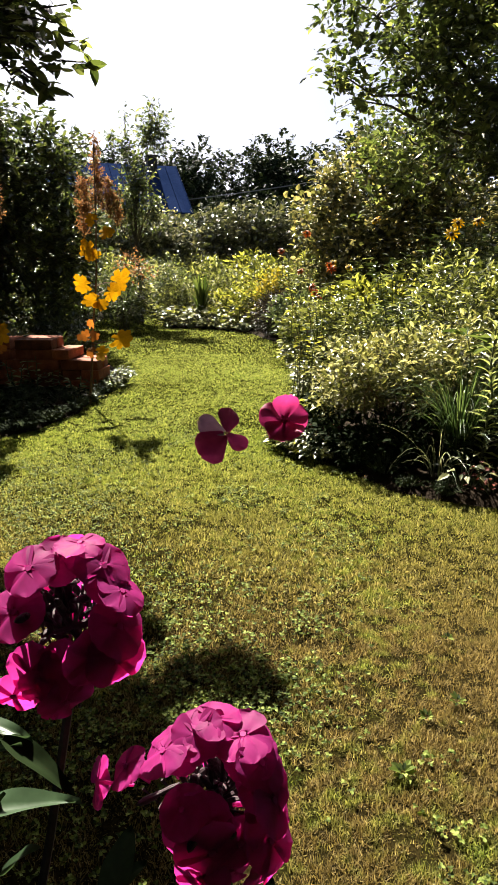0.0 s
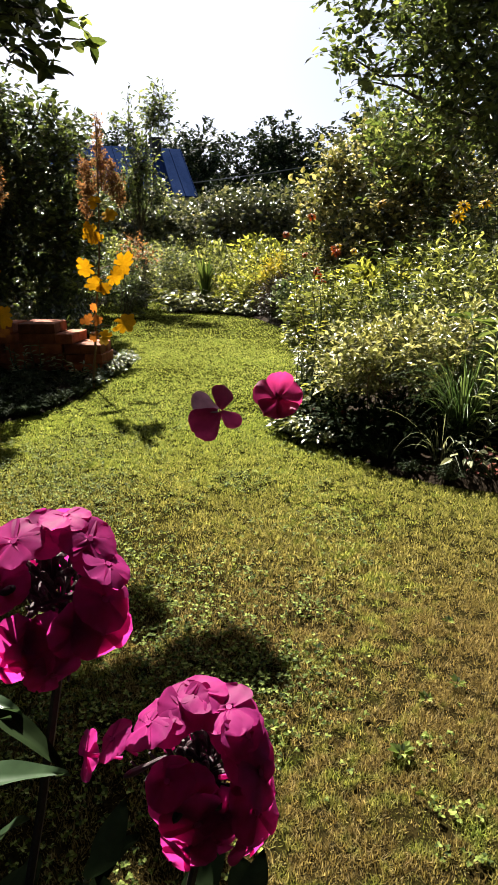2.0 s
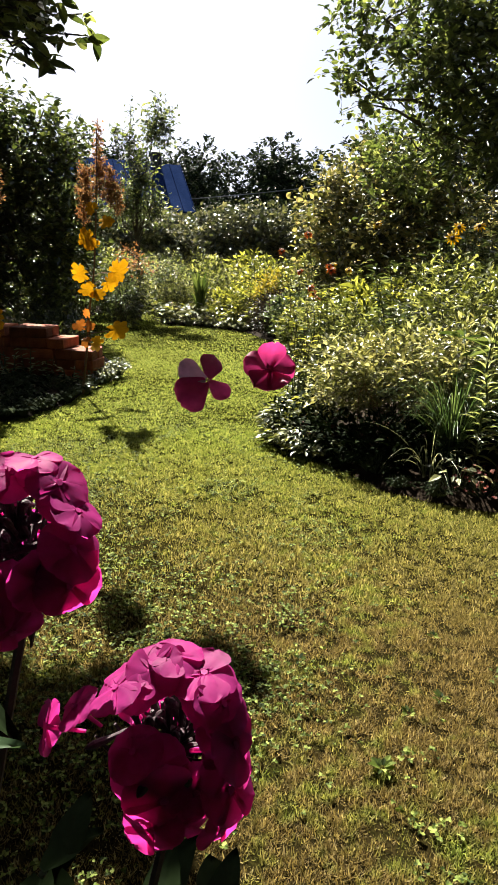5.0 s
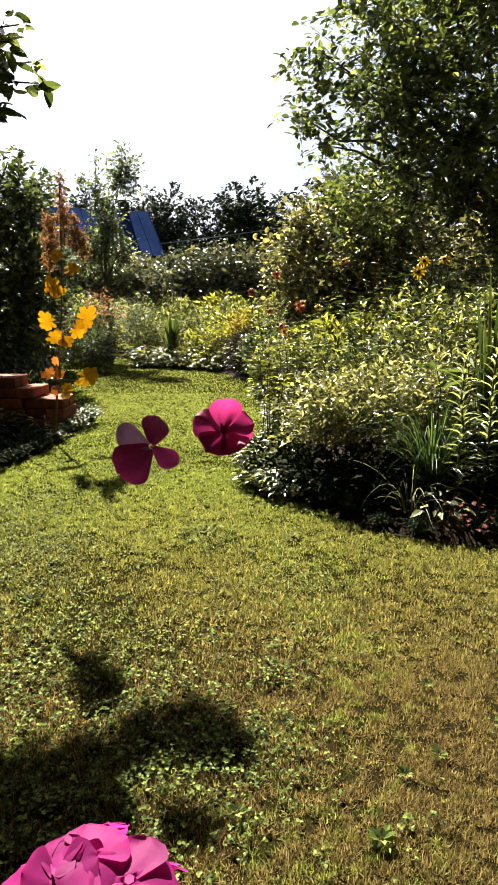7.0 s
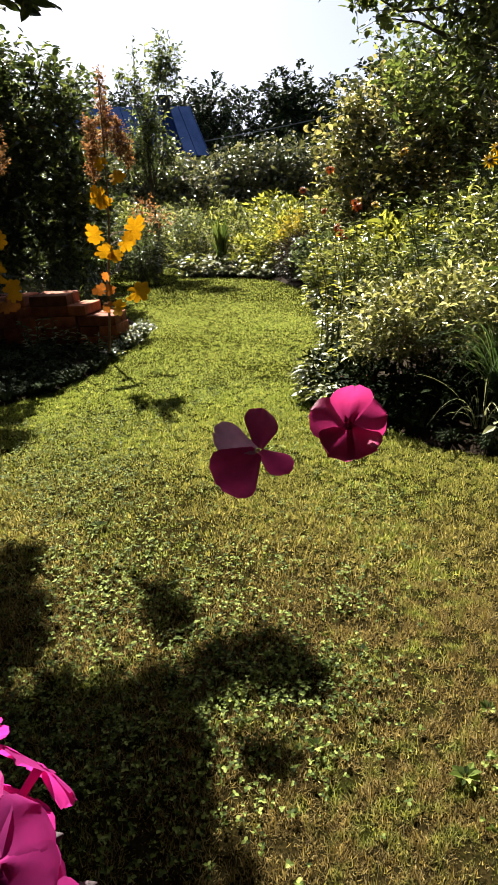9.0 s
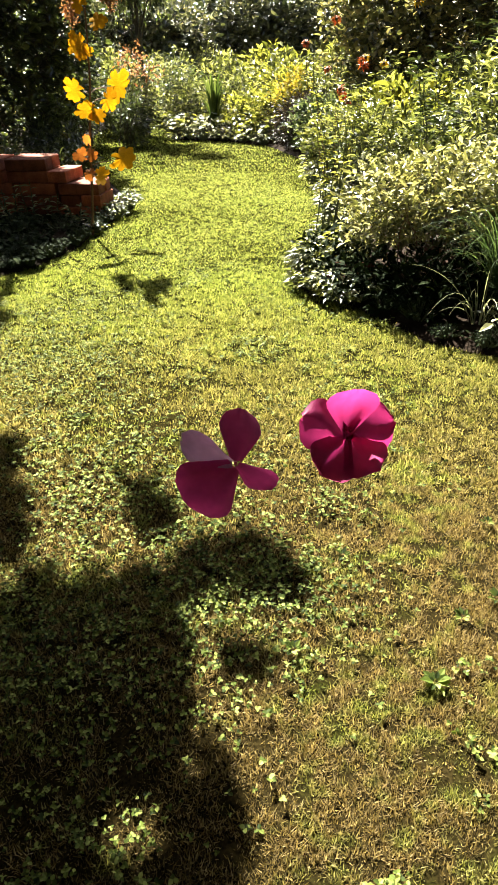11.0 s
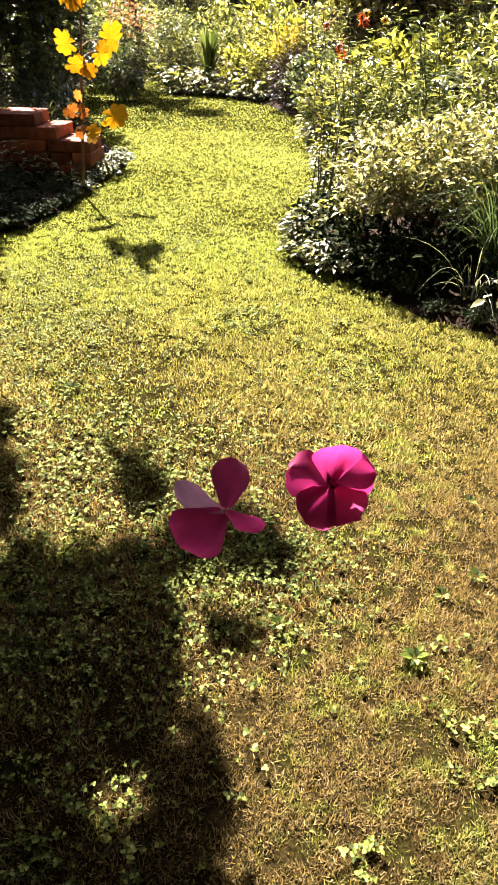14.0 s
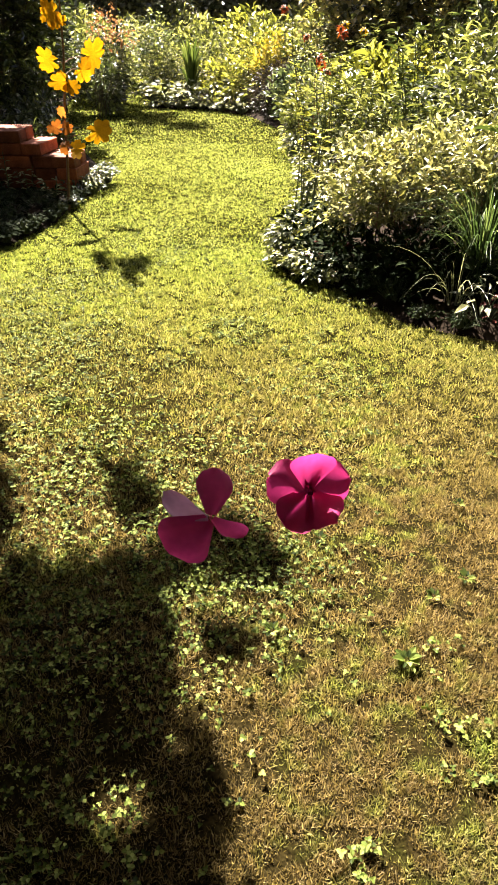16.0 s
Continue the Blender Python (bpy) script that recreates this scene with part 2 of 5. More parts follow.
# leaf patterns: (across, along, up) and faces
OVAL = (np.array([(0, 0, 0), (0, 0.5, -0.07), (0, 1, -0.22), (-0.5, 0.42, 0.05), (0.5, 0.42, 0.05), (-0.3, 0.76, -0.05), (0.3, 0.76, -0.05)]),
        [(0, 4, 1), (1, 4, 6), (1, 6, 2), (0, 1, 3), (1, 5, 3), (1, 2, 5)])
KITE = (np.array([(0, 0, 0), (0.44, 0.26, 0.05), (0.42, 0.66, 0.02), (0, 1, -0.16), (-0.42, 0.66, 0.02), (-0.44, 0.26, 0.05)]), [(0, 1, 2, 3), (0, 3, 4, 5)])
LANCE = (np.array([(0, 0, 0), (-0.5, 0.35, 0.05), (0.5, 0.35, 0.05), (-0.38, 0.7, -0.06), (0.38, 0.7, -0.06), (0, 1, -0.3), (0, 0.35, -0.02), (0, 0.7, -0.12)]),
         [(0, 2, 6), (0, 6, 1), (6, 2, 4, 7), (1, 6, 7, 3), (7, 4, 5), (3, 7, 5)])
ROUND = (np.array([(0, 0, 0)] + [(x * w, y, z) for y, w, z in ((0.12, 0.26, 0.0), (0.3, 0.45, -0.02), (0.5, 0.5, -0.06), (0.7, 0.42, -0.11), (0.88, 0.22, -0.17)) for x in (-1, 0, 1)] + [(0, 1, -0.23)])
         + np.array([(0, 0, 0)] + [(0, 0, h) for _ in range(5) for h in (0.07, 0, 0.07)] + [(0, 0, 0)]),
         [(0, 2, 1), (0, 3, 2)] + [q for i in range(4) for q in ((3 * i + 1, 3 * i + 2, 3 * i + 5, 3 * i + 4), (3 * i + 2, 3 * i + 3, 3 * i + 6, 3 * i + 5))] + [(13, 14, 16), (14, 15, 16)])
DIAMOND = (np.array([(0, 0, 0), (0.5, 0.45, 0.06), (0, 1, -0.12), (-0.5, 0.45, 0.06)]), [(0, 1, 2), (0, 2, 3)])
SLIVER = (np.array([(-0.5, 0, 0), (0.5, 0, 0), (0.08, 1, -0.2)]), [(0, 1, 2)])


def leaf_arrays(pattern, pos, along, up, length, width):
    """Many leaves of one pattern: pos, along, up (n x 3), length and width (n)."""
    tv, tf = pattern
    along = unit(along)
    side = unit(np.cross(along, up))
    top = np.cross(side, along)
    n, k = len(pos), len(tv)
    L, W = np.broadcast_to(length, n)[:, None, None], np.broadcast_to(width, n)[:, None, None]
    v = (pos[:, None] + side[:, None] * tv[None, :, 0, None] * W + along[:, None] * tv[None, :, 1, None] * L
         + top[:, None] * tv[None, :, 2, None] * L)
    faces = []
    base = (np.arange(n) * k)[:, None]
    for f in tf:
        faces.append((base + np.array(f)[None]).tolist())
    return v.reshape(-1, 3), [f for group in zip(*faces) for f in group]


def joined(arrays):
    verts, faces, start = [], [], 0
    for v, f in arrays:
        verts.append(v)
        faces.extend([tuple(i + start for i in g) for g in f])
        start += len(v)
    return np.concatenate(verts), faces


def tube(points, radii, sides=6):
    """A tapered tube through points, as arrays."""
    pts = np.array(points, float)
    t = unit(np.gradient(pts, axis=0))
    ref = np.where(np.abs(t[:, 2:3]) > 0.9, np.array([[1.0, 0, 0]]), np.array([[0, 0, 1.0]]))
    a = unit(np.cross(t, ref))
    b = np.cross(t, a)
    ang = np.arange(sides) * 2 * np.pi / sides
    r = np.broadcast_to(radii, len(pts))[:, None, None]
    ring = pts[:, None] + r * (np.cos(ang)[None, :, None] * a[:, None] + np.sin(ang)[None, :, None] * b[:, None])
    faces = [(i * sides + j, i * sides + (j + 1) % sides, (i + 1) * sides + (j + 1) % sides, (i + 1) * sides + j)
             for i in range(len(pts) - 1) for j in range(sides)]
    faces.append(tuple((len(pts) - 1) * sides + j for j in range(sides)))
    return ring.reshape(-1, 3), faces


def bent(a, b, sag=0.1, n=6, wobble=0.03):
    """A slightly crooked line from a to b."""
    a, b = np.array(a, float), np.array(b, float)
    t = np.linspace(0, 1, n)[:, None]
    p = a + (b - a) * t
    d = np.linalg.norm(b - a)
    p[:, 2] += (sag * d * np.sin(np.pi * t))[:, 0]
    p[1:-1] += rng.normal(0, wobble * d / 3, (n - 2, 3))
    return p


def directions(n, low=-0.4, high=0.9):
    az = rng.uniform(0, 2 * np.pi, n)
    z = rng.uniform(low, high, n)
    r = np.sqrt(np.maximum(1 - z * z, 0.02))
    return np.stack([np.cos(az) * r, np.sin(az) * r, z], 1)


def ups(n, spread=0.55):
    return unit(np.array([0, 0, 1.0]) + rng.normal(0, spread, (n, 3)))


def in_blobs(blobs, n, shell=0.4, floor=0.03):
    """Points inside a union of ellipsoids (cx, cy, cz, rx, ry, rz), more of them near the skin; and their outward ways."""
    blobs = np.array(blobs, float)
    vol = (blobs[:, 3] * blobs[:, 4] * blobs[:, 5]) ** 0.75
    which = rng.choice(len(blobs), n, p=vol / vol.sum())
    d = unit(rng.normal(0, 1, (n, 3)))
    r = rng.uniform(0, 1, n)[:, None] ** shell
    lump = 1 + 0.16 * np.sin(5 * d[:, :1] + 3 * which[:, None]) + 0.14 * np.sin(7 * d[:, 1:2] + 4 * d[:, 2:3])
    p = blobs[which, :3] + d * r * lump * blobs[which, 3:]
    keep = p[:, 2] > floor
    return p[keep], d[keep]


def foliage(blobs, n, size, material_pattern=OVAL, aspect=0.55, shell=0.4, clump=0, spread=0.06, low=-0.5, high=0.8, spread_up=0.6, floor=0.03, twigs=None):
    """Leaf arrays that fill blobs, in clumps where asked for."""
    if clump:
        # leaves set along short twigs
        c, d = in_blobs(blobs, max(n // clump, 1), shell, floor)
        way = unit(d + rng.normal(0, 0.5, d.shape) + np.array((0, 0, 0.25)))
        u = np.tile(np.linspace(-1.0, 1.0, clump), len(c))[:, None]
        p = np.repeat(c, clump, 0) + np.repeat(way, clump, 0) * u * spread * 1.7
        p = p + rng.normal(0, spread * 0.22, p.shape)
        out = np.repeat(way, clump, 0)
    else:
        p, out = in_blobs(blobs, n, shell, floor)
    p = p[p[:, 2] > floor] if not clump else p
    out = out[:len(p)]
    a = unit(directions(len(p), low, high) + 0.7 * out)
    s = size * rng.uniform(0.55, 1.25, len(p))
    made = leaf_arrays(material_pattern, p, a, ups(len(p), spread_up), s, s * aspect)
    if clump and twigs is not None:
        for k in range(len(c)):
            twigs.append(tube([c[k] - way[k] * spread * 1.6, c[k] - way[k] * spread * 0.4 + rng.normal(0, 0.1 * spread, 3), c[k] + way[k] * spread * 1.7], [0.0028, 0.0022, 0.0012], 3))
    return made


def shrub(name, label, category, blobs, n, size, leaf, group="", stems=9, pattern=OVAL, aspect=0.55, shell=0.4, bark=BARK, foot=None,
          clump=0, spread=0.06, thick=0.008, foot_spread=0.3, spread_up=0.6, floor=0.03):
    """A bush: stems from its foot into the leaf mass, and the leaves."""
    blobs = np.array(blobs, float)
    base = np.array([*blobs[:, :2].mean(0), 0.0]) if foot is None else np.array(foot, float)
    t = thing(name, base, label, category, group)
    rel = blobs.copy()
    rel[:, :3] -= base
    part("foliage", mesh_of("foliage", *foliage(rel, n, size, pattern, aspect, shell, clump, spread, spread_up=spread_up, floor=floor)), leaf, t)
    arrays = []
    spread_r = rel[:, 3].mean() * foot_spread
    for _ in range(stems):
        b = rel[rng.integers(len(rel))]
        goal = b[:3] + unit(rng.normal(0, 1, 3)) * b[3:] * 0.75
        goal[2] = max(goal[2], b[2])
        start = (rng.normal(0, spread_r, 1)[0], rng.normal(0, spread_r, 1)[0], -0.02)
        arrays.append(tube(bent(start, goal, 0.05, 6, 0.06), np.linspace(thick, thick * 0.3, 6), 5))
    several("stem", arrays, bark, t)
    return t


def tree(name, label, foot, fork, trunk_r, blobs, n, size, leaf, group="", limbs=12, clump=14, spread=0.1, aspect=0.55, shell=0.5, twigs=40, lean=(0, 0), pattern=OVAL, fine=False):
    """A tree: tapered trunk, limbs into the crown, twigs, and a crown of leaf sprays."""
    base = np.array(foot, float)
    t = thing(name, base, label, "tree", group)
    rel = np.array(blobs, float)
    rel[:, :3] -= base
    top = np.array([lean[0], lean[1], fork])
    part("trunk", mesh_of("trunk", *tube(bent((0, 0, -0.05), top, 0, 7, 0.05), np.linspace(trunk_r * 1.25, trunk_r * 0.75, 7), 9)), BARK, t)
    arrays, ends = [], []
    for i in range(limbs):
        b = rel[i % len(rel)]
        goal = b[:3] + unit(rng.normal(0, 1, 3)) * b[3:] * 0.55
        start = top * rng.uniform(0.65, 1.0)
        line = bent(start, goal, 0.08, 7, 0.08)
        arrays.append(tube(line, np.linspace(trunk_r * 0.45, trunk_r * 0.05, 7), 6))
        ends.append(line)
    several("limb", arrays, BARK, t)
    arrays = []
    for _ in range(twigs):
        line = ends[rng.integers(len(ends))]
        s = line[rng.integers(2, 7)]
        b = rel[rng.integers(len(rel))]
        g = b[:3] + unit(rng.normal(0, 1, 3)) * b[3:] * 0.95
        if np.linalg.norm(g - s) > 1.3 * b[3:].max():
            g = s + (g - s) * 0.5
        arrays.append(tube(bent(s, g, 0.06, 6, 0.08), np.linspace(trunk_r * 0.13, 0.0025, 6), 4))
    sprigs = arrays if fine else None
    part("crown", mesh_of("crown", *foliage(rel, n, size, pattern, aspect, shell, clump, spread, -0.7, 0.6, twigs=sprigs)), leaf, t)
    part("twig_work", mesh_of("twig_work", *joined(arrays)), BARK, t, kind="stuff")
    return t


def inside(poly, x, y):
    """Whether points lie in a polygon."""
    px, py = np.array(poly).T
    hit = np.zeros(len(x), bool)
    j = len(px) - 1
    for i in range(len(px)):
        c = ((py[i] > y) != (py[j] > y)) & (x < (px[j] - px[i]) * (y - py[i]) / (py[j] - py[i] + 1e-12) + px[i])
        hit ^= c
        j = i
    return hit

# ---- ground, beds and lawn ----
RIGHT_BED = [(3.2, 2.15), (1.6, 2.32), (0.96, 2.41), (0.81, 2.46), (0.62, 2.57), (0.47, 2.79), (0.34, 2.98), (0.2, 3.06), (0.12, 3.25), (0.2, 3.55),
             (0.29, 4.2), (0.26, 5.0), (0.15, 5.9), (0.08, 6.9), (-0.3, 7.85), (-0.79, 8.3), (-1.4, 8.45), (-1.62, 9.0), (-1.7, 15.0), (9.0, 15.0), (9.0, 2.0)]
LEFT_BED = [(-7.0, 2.3), (-1.9, 2.75), (-1.35, 3.1), (-1.12, 3.42), (-1.02, 3.8), (-1.04, 4.2), (-0.96, 4.6), (-1.05, 5.0), (-1.4, 5.75), (-1.85, 6.7),
            (-2.25, 7.9), (-2.5, 9.0), (-2.6, 10.5), (-3.2, 13.0), (-9.0, 13.0)]


def ground_sheet():
    radii = [0.0] + [0.5 * 1.28 ** i for i in range(28)]
    bm = bmesh.new()
    rings = []
    for r in radii:
        if r == 0:
            rings.append([bm.verts.new((0, 3, 0))] * 48)
            continue
        rings.append([bm.verts.new((r * math.cos(a), 3 + r * math.sin(a), 0.004 * noise.noise((r * math.cos(a) * 2, r * math.sin(a) * 2, 0))))
                      for a in (2 * math.pi * k / 48 for k in range(48))])
    for i in range(1, len(rings)):
        for k in range(48):
            q = [rings[i - 1][k], rings[i][k], rings[i][(k + 1) % 48], rings[i - 1][(k + 1) % 48]]
            bm.faces.new(list(dict.fromkeys(q)))
    return tagged(part("ground", bm, SHADED_THATCH), "flat garden ground under short dry turf, near-black for the shade between blades", "ground", kind="structure")


def soil_bed(name, poly, label):
    """A low bank of soil inside a polygon."""
    pts = np.array(poly)
    c = pts.mean(0)
    bm = bmesh.new()
    loops = []
    for inset, z in ((0.0, 0.005), (0.05, 0.03), (0.25, 0.05)):
        nxt, prv = np.roll(pts, -1, 0), np.roll(pts, 1, 0)
        t = unit(nxt - prv)
        nrm = np.stack([-t[:, 1], t[:, 0]], 1)
        area = np.sum(pts[:, 0] * nxt[:, 1] - nxt[:, 0] * pts[:, 1])
        p = pts + nrm * inset * (1 if area > 0 else -1)
        loops.append([bm.verts.new((x, y, z + 0.012 * noise.noise((x * 3, y * 3, inset)))) for x, y in p])
    n = len(pts)
    for a, b in zip(loops, loops[1:]):
        for k in range(n):
            bm.faces.new((a[k], a[(k + 1) % n], b[(k + 1) % n], b[k]))
    bmesh.ops.triangulate(bm, faces=[bm.faces.new(loops[-1])])
    bmesh.ops.recalc_face_normals(bm, faces=bm.faces)
    return tagged(part(name, bm, SOIL), label, "flower bed", kind="structure")


ground_sheet()
soil_bed("flower_bed_east", RIGHT_BED, "dark soil of a wide curved flower bed")
soil_bed("flower_bed_west", LEFT_BED, "dark soil bed around the brick stack and shrubs")


def on_lawn(x, y, slack=0.02):
    return ~inside(RIGHT_BED, x - slack, y - slack) & ~inside(LEFT_BED, x + slack, y - slack)


def scatter_lawn(n, y0, y1, half_width, spread):
    y = rng.uniform(y0, y1, n)
    x = 0.22 - 0.09 * (y - 0.3) + rng.uniform(-1, 1, n) * (half_width + spread * (y - y0))
    k = on_lawn(x, y)
    return x[k], y[k]


# clover drifts: middle, spread and number of plants
DRIFTS = [(-0.35, 1.75, 0.35, 900), (-0.1, 1.55, 0.3, 800), (0.08, 1.3, 0.16, 420), (-0.08, 1.05, 0.22, 400), (-0.55, 2.3, 0.3, 700), (-0.7, 2.9, 0.3, 500),
          (0.25, 1.32, 0.12, 160), (0.05, 2.5, 0.12, 120), (0.35, 2.1, 0.15, 160), (-0.2, 0.75, 0.25, 250), (-0.3, 3.3, 0.3, 200),
          (-0.9, 2.5, 0.3, 350), (0.28, 1.62, 0.1, 90), (-0.35, 1.2, 0.2, 400)]


def patchy(x, y, cell, seed):
    """Smooth random values from 0 to 1 over the ground, with hills about one cell apart."""
    table = np.random.default_rng(seed).uniform(0, 1, (512, 512))
    u, v = x / cell, y / cell
    i, j = np.floor(u).astype(int), np.floor(v).astype(int)
    fu, fv = u - i, v - j
    fu, fv = fu * fu * (3 - 2 * fu), fv * fv * (3 - 2 * fv)
    at = lambda p, q: table[p % 512, q % 512]
    return (at(i, j) * (1 - fu) + at(i + 1, j) * fu) * (1 - fv) + (at(i, j + 1) * (1 - fu) + at(i + 1, j + 1) * fu) * fv


def grass():
    """Mown turf: short blades in small tufts with dark gaps between them."""
    groups = []
    for n, y0, y1, w, s, size in ((760000, 0.45, 1.7, 0.66, 0.3, 0.85), (620000, 1.7, 3.4, 1.1, 0.3, 0.95), (330000, 3.4, 6.2, 1.5, 0.3, 1.1), (130000, 6.2, 10.5, 1.9, 0.25, 1.4)):
        x, y = scatter_lawn(n, y0, y1, w, s)
        cover = sum(m / (r * r) * np.exp(-((x - cx) ** 2 + (y - cy) ** 2) / (0.72 * r * r)) for cx, cy, r, m in DRIFTS)
        tuft = 0.55 * patchy(x, y, 0.017, 3) + 0.45 * patchy(x, y, 0.04, 4)
        worn = patchy(x, y, 0.4, 5)
        chance = np.clip(3.0 * (tuft - 0.24 - 0.08 * (worn - 0.5)), 0.1 if y0 < 1 else 0.2, 1) if y0 < 3 else np.clip(1.8 * tuft, 0.45, 1)
        keep = rng.uniform(0, 1, len(x)) < chance * (1 - 0.5 * np.clip(cover / 5000, 0, 1))
        x, y, tuft = x[keep], y[keep], tuft[keep]
        p = np.stack([x, y, np.full(len(x), -0.002)], 1)
        a = directions(len(x), 0.3, 1.1 if y0 < 3 else 0.95)
        L = size ** 0.4 * rng.uniform(0.007, 0.019, len(x)) * (0.65 + 0.7 * tuft)
        groups.append(leaf_arrays(SLIVER, p, a, ups(len(x), 0.8), L, size * rng.uniform(0.0011, 0.0026, len(x)) * (1.5 if y0 < 1 else 2.4)))
    # coarser turf that carries the lawn on round and behind the viewpoint
    x, y = rng.uniform(-5.5, 5.5, 150000), rng.uniform(-3.5, 2.6, 150000)
    k = on_lawn(x, y) & (np.abs(x - 0.22) > 0.6 + 0.3 * np.maximum(y - 0.45, 0) - 9 * (y < 0.45))
    x, y = x[k], y[k]
    groups.append(leaf_arrays(SLIVER, np.stack([x, y, np.full(len(x), -0.002)], 1), directions(len(x), 0.2, 0.9), ups(len(x), 0.8), rng.uniform(0.02, 0.04, len(x)), rng.uniform(0.004, 0.008, len(x))))
    v, f = joined(groups)
    tagged(part("lawn_grass", mesh_of("lawn_grass", v, f), TURF), "mown lawn grass, olive green with straw-coloured dry patches", "grass", kind="stuff")


def clover():
    """White clover and small weeds in drifts through the turf, with a few plants everywhere."""
    groups = []
    sown = [(cx + rng.normal(0, r * 0.6, int(1.15 * n)), cy + rng.normal(0, r * 0.6, int(1.15 * n))) for cx, cy, r, n in DRIFTS]
    x, y = scatter_lawn(26000, 0.5, 3.4, 0.66, 0.36)
    k = patchy(x, y, 0.16, 11) * patchy(x, y, 0.04, 12) > 0.45
    sown.append((x[k], y[k]))
    for x, y in sown:
        n = len(x)
        z = rng.uniform(0.008, 0.024, n)
        turn = rng.uniform(0, 6.28, n)
        tip = ups(n, 0.45)
        size = rng.uniform(0.0035, 0.0085, n)
        for k in range(3):
            a = turn + k * 2.09
            d = np.stack([np.cos(a), np.sin(a), rng.uniform(-0.15, 0.45, n)], 1)
            groups.append(leaf_arrays(KITE, np.stack([x, y, z], 1), d, tip, size, size * 0.9))
    v, f = joined(groups)
    tagged(part("clover_patch", mesh_of("clover_patch", v, f), CLOVER), "small clover leaves growing through the lawn", "clover", kind="stuff")


grass()
clover()


def rosette(x, y, r, n):
    """A flat weed with broad leaves."""
    t = thing("plantain_weed", (x, y, 0), "pale green broad-leaved weed flat in the lawn", "weed", "weeds in the lawn")
    a = np.arange(n) * 2.4
    d = np.stack([np.cos(a), np.sin(a), rng.uniform(0.1, 0.9, n)], 1)
    s = r * rng.uniform(0.4, 1.0, n)
    part("leaves", mesh_of("leaves", *leaf_arrays(OVAL, np.tile([0, 0, 0.012], (n, 1)) + d * 0.004, d, ups(n, 0.25), s, s * 0.6)), CLOVER, t)


for x, y, r, n in ((0.43, 1.12, 0.05, 9), (0.5, 1.27, 0.03, 7), (0.2, 1.17, 0.035, 7), (0.57, 1.32, 0.035, 8), (0.29, 1.42, 0.03, 6), (0.02, 1.5, 0.035, 7), (0.6, 1.55, 0.03, 6), (-0.42, 1.95, 0.05, 8)):
    rosette(x, y, 0.55 * r, n + 6)


# ---- house beyond the hedge ----
def house():
    c, s = math.cos(radians(27)), math.sin(radians(27))
    base = Vector((-6.4, 27.2, 0.0))
    h = thing("house", base, "small white cottage with a blue metal roof, half hidden by shrubs", "house")
    h.rotation_euler.z = radians(27)
    # own axes: x along the ridge, y away from the garden
    def slab(name, x0, x1, y0, y1, z0, z1, mat, parent, bevel=0.01):
        bm = bmesh.new()
        bmesh.ops.create_cube(bm, size=1)
        bmesh.ops.scale(bm, vec=(x1 - x0, y1 - y0, z1 - z0), verts=bm.verts)
        bmesh.ops.translate(bm, vec=((x0 + x1) / 2, (y0 + y1) / 2, (z0 + z1) / 2), verts=bm.verts)
        bmesh.ops.bevel(bm, geom=bm.edges[:], offset=bevel, segments=1, affect="EDGES")
        return part(name, bm, mat, parent)

    ridge, eave, run, x0, x1 = 4.2, 2.35, 2.0, -3.4, 2.05
    gable = bmesh.new()
    prof = [(-run + 0.25, 0), (run - 0.25, 0), (run - 0.25, eave + 0.1), (0, ridge - 0.12), (-run + 0.25, eave + 0.1)]
    rows = [[gable.verts.new((x, y, z)) for y, z in prof] for x in (x0 + 0.2, x1 - 0.2)]
    gable.faces.new(rows[0])
    gable.faces.new(rows[1])
    for k in range(5):
        gable.faces.new((rows[0][k], rows[0][(k + 1) % 5], rows[1][(k + 1) % 5], rows[1][k]))
    bmesh.ops.recalc_face_normals(gable, faces=gable.faces)
    part("wall", gable, PLASTER, h)
    for side in (-1, 1):
        bm = bmesh.new()
        q = [(x0, 0, ridge), (x1, 0, ridge), (x1, side * run, eave), (x0, side * run, eave)]
        lo = [bm.verts.new(p) for p in q]
        hi = [bm.verts.new((p[0], p[1], p[2] + 0.06)) for p in q]
        bm.faces.new(lo)
        bm.faces.new(hi)
        for k in range(4):
            bm.faces.new((lo[k], lo[(k + 1) % 4], hi[(k + 1) % 4], hi[k]))
        bmesh.ops.recalc_face_normals(bm, faces=bm.faces)
        roof = part("roof", bm, ROOF, h, "blue sheet-metal roof slope")
        seams = 13
        for k in range(seams):
            x = x0 + 0.02 + (x1 - x0 - 0.06) * k / (seams - 1)
            wide = 0.09 if k == 8 else 0.02
            bm = bmesh.new()
            q = [(x, 0, ridge + 0.055), (x + wide, 0, ridge + 0.055), (x + wide, side * run, eave + 0.055), (x, side * run, eave + 0.055)]
            lo = [bm.verts.new(p) for p in q]
            hi = [bm.verts.new((p[0], p[1], p[2] + 0.04)) for p in q]
            bm.faces.new(hi)
            for j in range(4):
                bm.faces.new((lo[j], lo[(j + 1) % 4], hi[(j + 1) % 4], hi[j]))
            bmesh.ops.recalc_face_normals(bm, faces=bm.faces)
            part("seam", bm, DARK if k == 8 else ROOF, roof)
    ch = slab("chimney", 0.85, 1.2, -0.25, 0.15, 3.9, 4.55, DARK, h, 0.02)
    slab("chimney_cap", 0.8, 1.25, -0.3, 0.2, 4.55, 4.62, DARK, ch)
    w = slab("window", -0.6, 0.3, -run + 0.2, -run + 0.27, 1.1, 2.1, PLASTER, h)
    slab("pane", -0.52, 0.22, -run + 0.18, -run + 0.21, 1.18, 2.02, GLASS, w)


